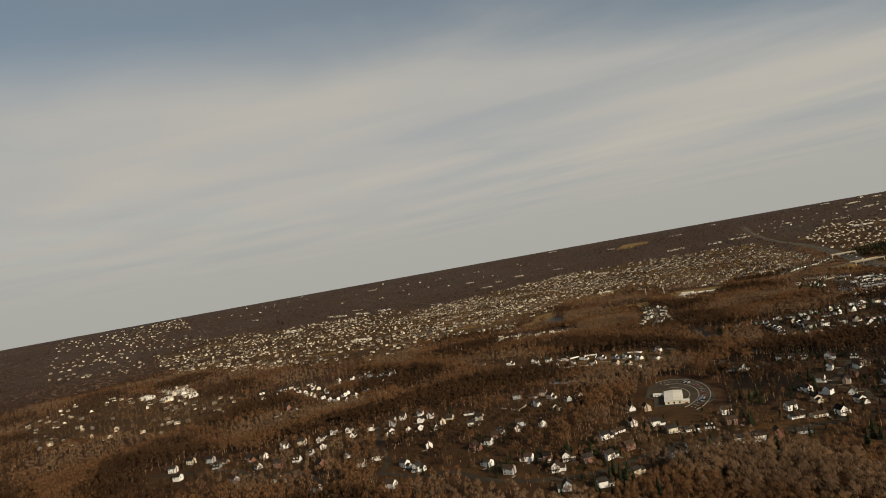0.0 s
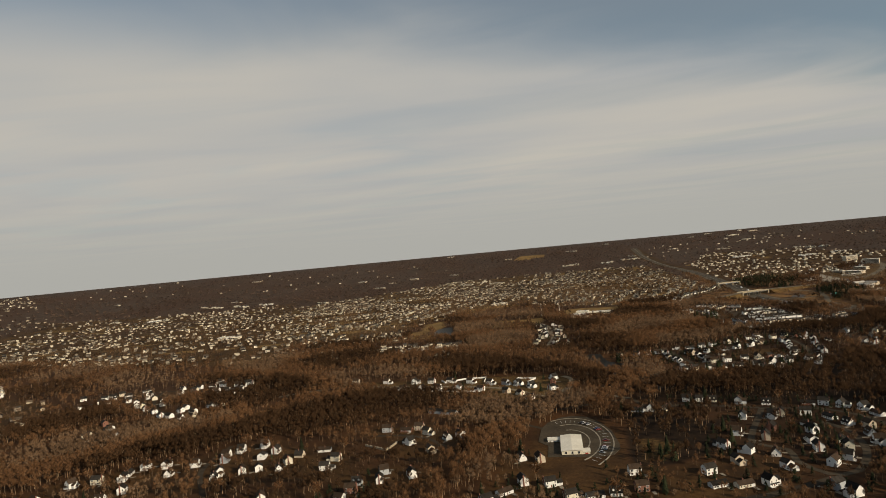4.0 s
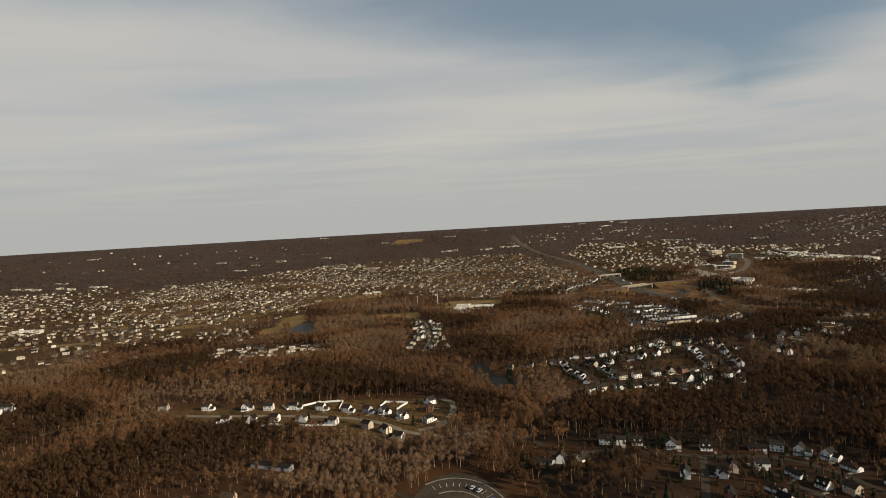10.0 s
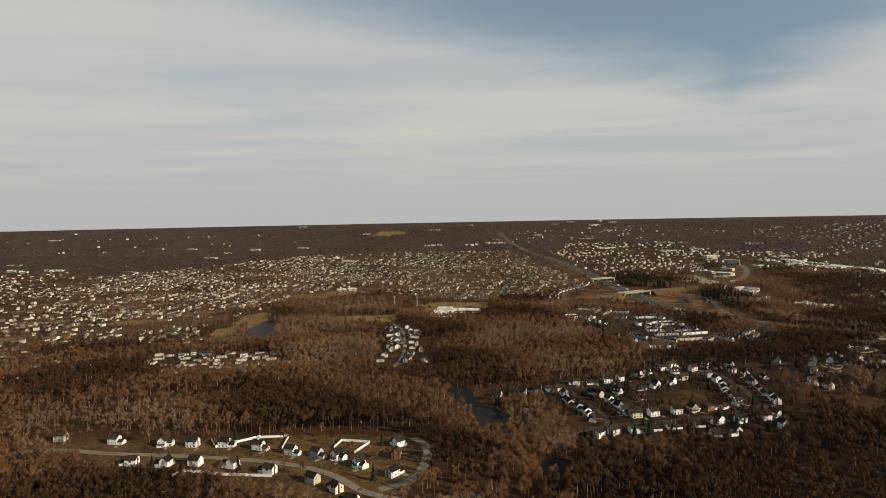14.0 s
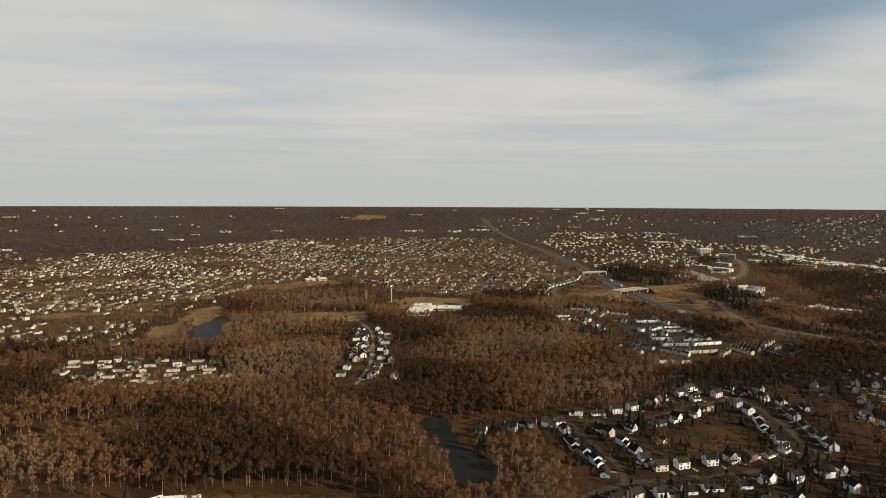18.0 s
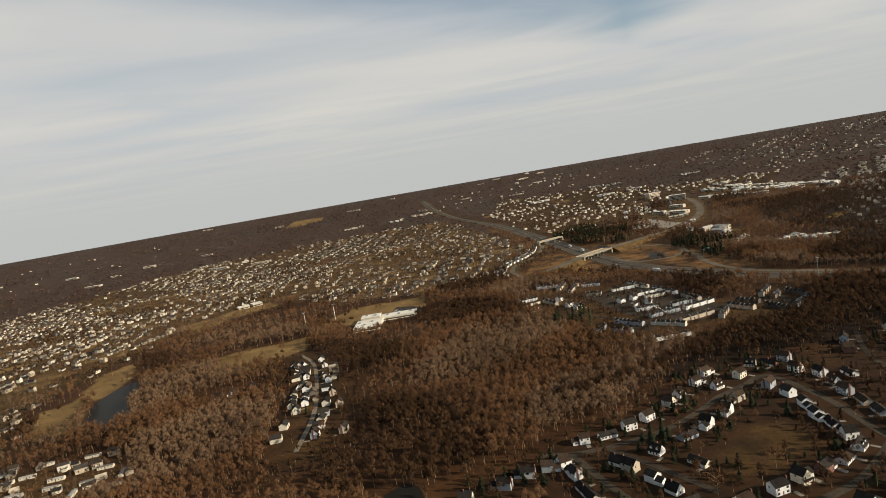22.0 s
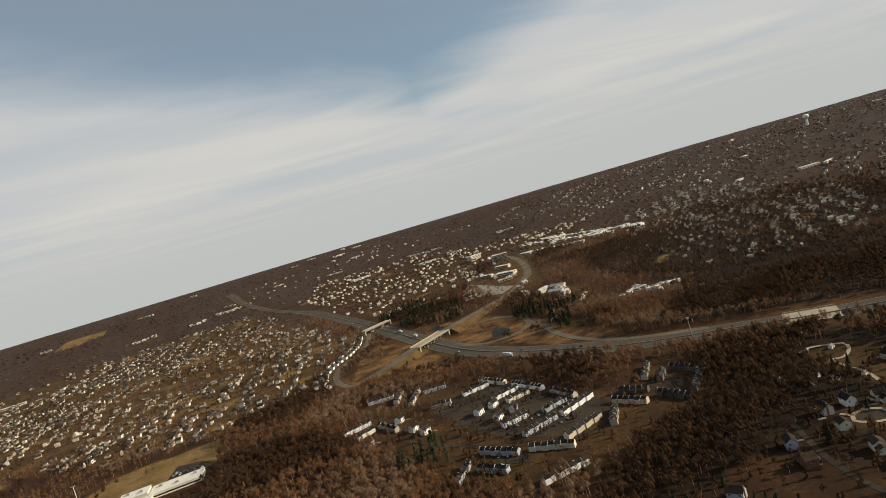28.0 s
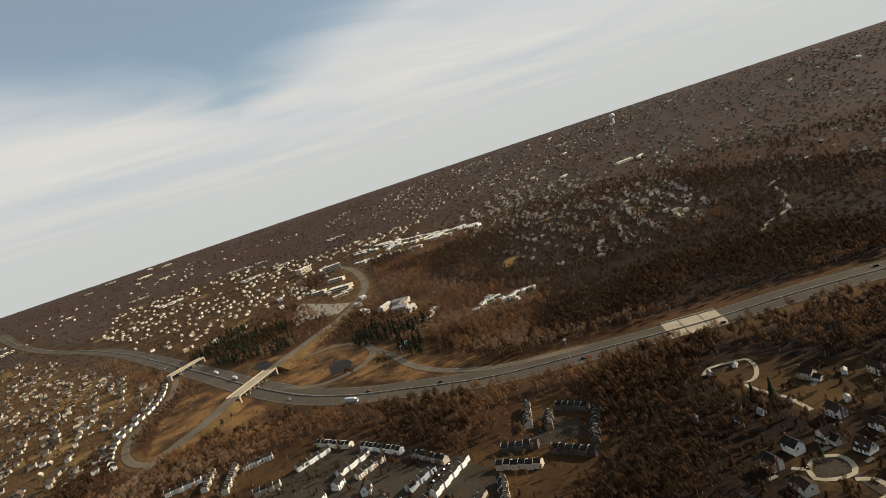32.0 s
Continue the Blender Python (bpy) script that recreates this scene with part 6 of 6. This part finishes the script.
gantry = thing("sign_gantry", "green road sign on a steel gantry at the entry ramp", "sign")
gantry.matrix_world = pose(478, 1008, 0, 0, 0, 25)
for x in (-9, 9):
    part("post", block(bmesh.new(), x - 0.3, x + 0.3, -0.3, 0.3, 0, 8.2), M["metal"], gantry)
part("beam", block(bmesh.new(), -9.6, 9.6, -0.25, 0.25, 8.204, 8.8), M["metal"], gantry)
M["sign"] = material("green_sign", (0.05, 0.22, 0.20), 0.5, vary=0.05)
part("sign_board", block(bmesh.new(), -5, 3.5, -0.42, -0.26, 6.2, 9.6), M["sign"], gantry)

# ---- shops, offices and far white roofs ----
sr = random.Random(29)


def shops_along(line, n, across, size, name, label, category, group, tall=(3.5, 6.0)):
    c = curve(line, 6)
    for k in range(n):
        q = min(int((k + sr.uniform(0.1, 0.9)) / n * (len(c) - 1)), len(c) - 2)
        d = c[q + 1] - c[q]
        d = d / np.hypot(*d)
        s = sr.uniform(-across, across)
        flat_block(name, c[q][0] - d[1] * s, c[q][1] + d[0] * s, sr.uniform(*size), sr.uniform(size[0] * 0.5, size[0] * 0.9), sr.uniform(*tall), math.degrees(math.atan2(d[1], d[0])) + sr.choice((0, 0, 90)) + sr.uniform(-6, 6), sr.choice(("cream", "white", "beige")), label, category, group, 1)


shops_along([(1010, 1868), (1033, 1795), (1048, 1720), (1056, 1645), (1072, 1593), (1097, 1556), (1113, 1505)], 30, 46, (22, 60), "shop_building", "low shop building with a white flat roof", "shop", "shops of the retail park")
shops_along([(915, 1720), (930, 1660), (955, 1624), (978, 1580)], 10, 24, (14, 40), "shop_building", "low shop building with a white flat roof", "shop", "shops of the retail park")
shops_along([(588, 1012), (604, 996), (620, 982), (628, 960)], 13, 26, (7, 17), "store_building", "low store with a white roof beside the woods", "store", "stores beside the highway", (3, 4.5))
shops_along([(550, 1066), (574, 1080), (592, 1084)], 5, 6, (6, 12), "shed_building", "small pale shed beside the ramp woods", "shed", "sheds by the ramp", (2.2, 3.2))
shops_along([(575, 1240), (640, 1480), (700, 1650), (770, 1780)], 13, 60, (10, 30), "office_annex", "low pale building along the interchange road", "building", "low buildings by the interchange", (3, 5))
OFFICES = [(862, 1934, 40, 18, 14, 20), (862, 1790, 42, 18, 14, -30), (766, 1615, 36, 12, 7, -60), (705, 1499, 44, 18, 7, -60), (690, 1557, 30, 12, 6, -60)]
for x, y, w, d, h, a in OFFICES:
    flat_block("office_block", x, y, w, d, h, a, "beige", "pale flat-roofed office block by the interchange", "office", "offices by the interchange", 2, 4 if h > 12 else 2)
sheet("office_parking", [(641, 1545), (630, 1410), (631, 1351), (585, 1316), (562, 1376), (540, 1370), (600, 1500)], M["path"], 0.2, "pale empty car park of the offices", "car park")
FLATS = [(596, 1205, 24, 10, 20), (616, 1192, 24, 10, -60), (590, 1160, 22, 10, -60), (604, 1176, 20, 10, 30), (586, 1134, 18, 9, 20)]
for x, y, w, d, a in FLATS:
    root = thing("apartment_block", "grey-roofed beige apartment block by the ramp", "apartments", "apartment blocks")
    root.matrix_world = pose(x, y, float(height(x, y)) - 0.3, 0, 0, a)
    part("wall", prism(block(bmesh.new(), -w / 2, w / 2, -d / 2, d / 2, 0, 5.5), -w / 2, w / 2, -d / 2, d / 2, 5.5, 8), M["beige"], root)
    part("roof", gable_roof(bmesh.new(), -w / 2, w / 2, -d / 2, d / 2, 5.5, 8, True, 0.25, 0.4), M["far_tin"], root)
    for z in (1.6, 4.0):
        for k in range(4):
            window_part(root, (k - 1.5) * w / 4.6, -d / 2, z, 0, 1.6, 1.2)
            window_part(root, (k - 1.5) * w / 4.6, d / 2, z, 2, 1.6, 1.2)
FAR_ROOFS = [(-960, 560, 50, 14, -35), (-895, 515, 60, 16, -35), (-830, 465, 50, 14, -35), (824, 2182, 60, 18, 0), (919, 2175, 46, 16, 0), (-29, 2523, 70, 22, 2), (131, 2517, 54, 20, 2), (233, 2551, 80, 24, 10), (-770, 970, 56, 24, 15), (-1368, 1786, 90, 16, 4), (-1250, 1800, 60, 16, 4), (-1170, 1840, 50, 14, 4), (-1387, 1509, 60, 14, 20), (-1000, 560, 42, 16, -25), (-930, 520, 36, 22, -25), (-890, 490, 30, 14, -25), (-965, 482, 46, 14, -25), (-872, 446, 40, 14, -25), (-195, 1322, 40, 15, 20), (635, 2317, 66, 18, 5), (868, 2387, 60, 16, -30), (925, 2352, 56, 16, -30), (1153, 2225, 56, 20, -10), (1080, 1930, 50, 18, 10)]
for x, y, w, d, a in FAR_ROOFS:
    n = 3 if w > 45 else 2
    for k in range(n):
        u, v = (k - (n - 1) / 2) * w / n * 1.12, sr.uniform(-0.5, 0.5) * d
        ca, sa = math.cos(radians(a)), math.sin(radians(a))
        flat_block("store_building", x + u * ca - v * sa, y + u * sa + v * ca, w / n * sr.uniform(0.7, 1.0), d * sr.uniform(0.6, 1.5), sr.uniform(3.5, 5.5), a + sr.choice((0, 0, 4)), sr.choice(("cream", "white", "beige")), "broad low store building with a white roof", "store", "white-roofed stores", 1)
fr = random.Random(17)
for k in range(50):
    az, rr = radians(fr.uniform(-56, 78)), fr.uniform(1900, 3150)
    x, y = 65 + rr * math.sin(az), 195 + rr * math.cos(az)
    flat_block("far_building", x, y, fr.uniform(14, 60), fr.uniform(8, 18), fr.uniform(3, 5.5), fr.uniform(-30, 30), fr.choice(("beige", "cream")), "far pale flat-roofed building among the woods", "building", "far buildings", 1)

# ---- water tower ----
tower = thing("water_tower", "white water tower on the skyline", "water tower")
tower.matrix_world = pose(2277, 1841, float(height(2277, 1841)) - 0.5)
bm = bmesh.new()
bmesh.ops.create_cone(bm, cap_ends=True, segments=16, radius1=5, radius2=3.2, depth=26, matrix=Matrix.Translation((0, 0, 13)))
part("stem", bm, M["white"], tower)
bm = bmesh.new()
bmesh.ops.create_uvsphere(bm, u_segments=24, v_segments=14, radius=11, matrix=Matrix.Translation((0, 0, 33)) @ Matrix.Diagonal((1, 1, 0.8, 1)))
part("tank", bm, M["white"], tower)


# ---- white fences behind the ridge houses ----
def fence(points):
    root = thing("fence", "white vinyl board fence round a yard", "fence", "white fences")
    for (x0, y0), (x1, y1) in zip(points, points[1:]):
        L = math.hypot(x1 - x0, y1 - y0)
        n = max(1, round(L / 2.6))
        a = math.degrees(math.atan2(y1 - y0, x1 - x0))
        for i in range(n):
            u = (i + 0.5) / n
            p = part("panel", block(bmesh.new(), -L / n / 2 + 0.08, L / n / 2 - 0.08, -0.04, 0.04, 0.05, 1.75), M["white"], root)
            p.matrix_basis = pose(x0 + (x1 - x0) * u, y0 + (y1 - y0) * u, 0, 0, 0, a)
            q = part("post", block(bmesh.new(), -0.075, 0.075, -0.075, 0.075, -0.1, 1.95), M["trim"], root)
            q.matrix_basis = pose(x0 + (x1 - x0) * i / n, y0 + (y1 - y0) * i / n, 0, 0, 0, a)


fence([(-146, 441), (-138, 428), (-113, 446), (-113, 426)])
fence([(-116, 444), (-93, 446), (-92, 424)])
fence([(-147, 382), (-143, 390), (-115, 383), (-86, 380)])
fence([(-57, 424), (-54, 436), (-34, 432), (-42, 414)])

# a low pale wall and a long shed in the western woods
wall_v = thing("garden_wall", "low pale concrete wall with a bend in the woods", "wall")
for (x0, y0), (x1, y1) in (((-155, 212), (-133, 200)), ((-133, 200), (-130, 219))):
    L = math.hypot(x1 - x0, y1 - y0)
    p = part("wall_section", block(bmesh.new(), -L / 2, L / 2, -0.35, 0.35, -0.2, 1.5), M["concrete"], wall_v)
    p.matrix_basis = pose((x0 + x1) / 2, (y0 + y1) / 2, 0, 0, 0, math.degrees(math.atan2(y1 - y0, x1 - x0)))
    for k in range(int(L / 4)):
        q = part("pier", block(bmesh.new(), -0.5, 0.5, -0.5, 0.5, -0.2, 1.9), M["path"], wall_v)
        u = (k + 0.5) / int(L / 4)
        q.matrix_basis = pose(x0 + (x1 - x0) * u, y0 + (y1 - y0) * u, 0, 0, 0, math.degrees(math.atan2(y1 - y0, x1 - x0)))
shed = thing("long_shed", "long low grey shed with a dark roof among the trees", "shed")
shed.matrix_world = pose(-111, 301, 0, 0, 0, -20)
part("wall", prism(block(bmesh.new(), -15, 15, -2.6, 2.6, 0, 3.0), -15, 15, -2.6, 2.6, 3.0, 4.4), M["grey"], shed)
part("roof", gable_roof(bmesh.new(), -15, 15, -2.6, 2.6, 3.0, 4.4, True, 0.15, 0.3), M["shingle"], shed)
for x in (-10, 0, 10):
    door_part(shed, x, -2.6, 0.05, 0, 2.4, 2.3)

# ---- paved courts among the town houses, with parked cars ----
sheet("town_paving", [(276, 905), (296, 912), (338, 900), (347, 830), (350, 790), (344, 756), (300, 742), (272, 786), (262, 850)], M["asphalt"], 0.10, "dark asphalt between the rows of town houses", "car park")
COURTS = [[(311, 856), (333, 858), (336, 836), (312, 832)], [(284, 800), (312, 800), (313, 786), (284, 782)], [(322, 792), (346, 798), (347, 788), (322, 783)], [(298, 772), (324, 774), (326, 757), (298, 754)], [(195, 930), (222, 933), (222, 922), (197, 921)], [(262, 905), (292, 900), (292, 880), (262, 880)], [(378, 766), (398, 754), (408, 744), (392, 732), (380, 742)], [(252, 770), (270, 748), (262, 738), (248, 756)]]
for c in COURTS:
    sheet("parking_court", c, M["asphalt"], 0.14, "paved parking court between the town houses", "car park")
    p = np.array(c, float)
    for k in range(4):
        u = (k + 0.6) / 4.4
        q = p[0] * (1 - u) + p[1] * u + 0.18 * (p[2] - p[1])
        e = p[1] - p[0]
        put_car(yrng.choice(PAINTS), pose(q[0], q[1], 0.145, 0, 0, math.degrees(math.atan2(e[1], e[0])) + 90) @ Matrix.Diagonal((0.8, 0.8, 0.8, 1)), "cars parked by the town houses")

# ---- round drives and sheds of the eastern yards ----
ribbon("drive_ring", [(392, 626), (393, 620), (388, 616), (390, 609), (396, 604), (403, 607), (406, 613), (401, 620), (393, 620)], 2.2, M["concrete"], "pale kerbed ring round the cul-de-sac", "drive", lift=0.24)
sheet("turning_circle", [(390, 617), (389, 610), (395, 604), (403, 606), (406, 613), (401, 619)], M["asphalt"], 0.2, "dark asphalt turning circle of the cul-de-sac", "road")
ribbon("drive_yard", [(392, 603), (394, 596), (388, 590), (380, 594)], 2.4, M["concrete"], "pale curving concrete drive", "drive", lift=0.23)
for x, y, a in ((445, 643, 20), (432, 652, 70), (419, 680, 30), (434, 665, 80), (423, 660, 60), (468, 694, 40), (480, 684, 10), (452, 620, 30), (479, 628, 15)):
    root = thing("garden_shed", "small white garden shed with a pitched roof", "shed", "sheds of the eastern yards")
    root.matrix_world = pose(x, y, 0, 0, 0, a)
    part("wall", prism(block(bmesh.new(), -1.9, 1.9, -1.3, 1.3, 0, 2.0), -1.9, 1.9, -1.3, 1.3, 2.0, 2.9), M["white"], root)
    part("roof", gable_roof(bmesh.new(), -1.9, 1.9, -1.3, 1.3, 2.0, 2.9, True, 0.1, 0.2), M["far_tin"], root)
    door_part(root, 0, -1.3, 0.05, 0, 1.1, 1.7)

# ---- dark hedges and small evergreens in the yards ----
hr = np.random.RandomState(91)
hx, hy = [], []
for row in ("row_b", "row_e", "row_f", "row_g", "row_h", "row_a"):
    for x, y in HOUSES[row]:
        for _ in range(7):
            a, d = hr.uniform(0, 6.283), hr.uniform(8, 19)
            hx.append(x + d * math.cos(a)), hy.append(y + d * math.sin(a))
for _ in range(260):
    hx.append(hr.uniform(190, 350)), hy.append(hr.uniform(690, 930))
hx, hy = np.array(hx), np.array(hy)
keep = np.ones(len(hx), bool)
for u, w in placed:
    keep &= np.hypot(hx - u, hy - w) > 7.5
for u, w in ALL_STREETS[:, :2]:
    keep &= np.hypot(hx - u, hy - w) > 4.6
for x0, y0, x1, y1 in ROWS_T + ROWS_U:
    for u in (0, 0.25, 0.5, 0.75, 1):
        keep &= np.hypot(hx - x0 - u * (x1 - x0), hy - y0 - u * (y1 - y0)) > 6.5
for u, w in SQUARES:
    keep &= np.hypot(hx - u, hy - w) > 8
keep &= ~((hx > -20) & (hx < 48) & (hy > 170) & (hy < 285))
hx, hy = hx[keep], hy[keep]
bush = []
for _ in range(5):
    v = []
    for _k in range(34):
        h, an = hr.uniform(0.08, 0.9), hr.uniform(0, 6.283)
        d = np.array([math.cos(an), math.sin(an), 0])
        side = np.array([-math.sin(an), math.cos(an), 0]) * hr.uniform(0.06, 0.12)
        tip = d * (0.12 + 0.36 * (1 - h) * hr.uniform(0.7, 1.2)) + np.array([0, 0, h - 0.08])
        v += [np.array([0, 0, h + 0.1]) - side, np.array([0, 0, h + 0.1]) + side, tip]
    bush.append((np.array(v), np.zeros(34, int)))
half = len(hx) // 2
scatter("yard_evergreens", hx[:half], hy[:half], hr.uniform(3.0, 7.5, half), bush, "small dark evergreens between the houses", [M["needle"]], 92, "bushes")
scatter("yard_shrubs", hx[half:], hy[half:], hr.uniform(2.5, 6.0, len(hx) - half), bush, "dark leafless shrubs and hedges in the yards", [M["twig_dark"]], 93, "bushes")

# ---- low brush on the rusty ground of the interchange ----
br = np.random.RandomState(77)
bx, by = [], []
for poly in SCRUB.values():
    p = np.array(poly, float)
    n = 1500
    a, b = br.uniform(p[:, 0].min(), p[:, 0].max(), n), br.uniform(p[:, 1].min(), p[:, 1].max(), n)
    k = inside(poly, a, b) & (np.sin(a / 13 + np.sin(b / 9)) * np.sin(b / 15) > -0.15)
    for line in (LOOP_W, LOOP_E, RAMP_N, OVERPASS, INTERSTATE):
        c = curve(line, 6)
        w = 20 if line is INTERSTATE else 12 if line is OVERPASS else 6
        k &= np.min(np.hypot(a[:, None] - c[None, :, 0], b[:, None] - c[None, :, 1]), 1) > w
    bx.append(a[k]), by.append(b[k])
bx, by = np.concatenate(bx), np.concatenate(by)
scatter("brush", bx, by, br.uniform(1.8, 4.5, len(bx)), [bare_tree(br, 22, 6, False, 2.2) for _ in range(4)], "low dark brush on rusty ground", WOOD_MATS, 78, "bushes")

# ---- from plan units to metres ----
for ob in list(bpy.data.objects):
    if ob.parent is None and ob is not cam and ob is not sun:
        ob.matrix_basis = Matrix.Diagonal((PLAN, PLAN, PLAN, 1)) @ ob.matrix_basis
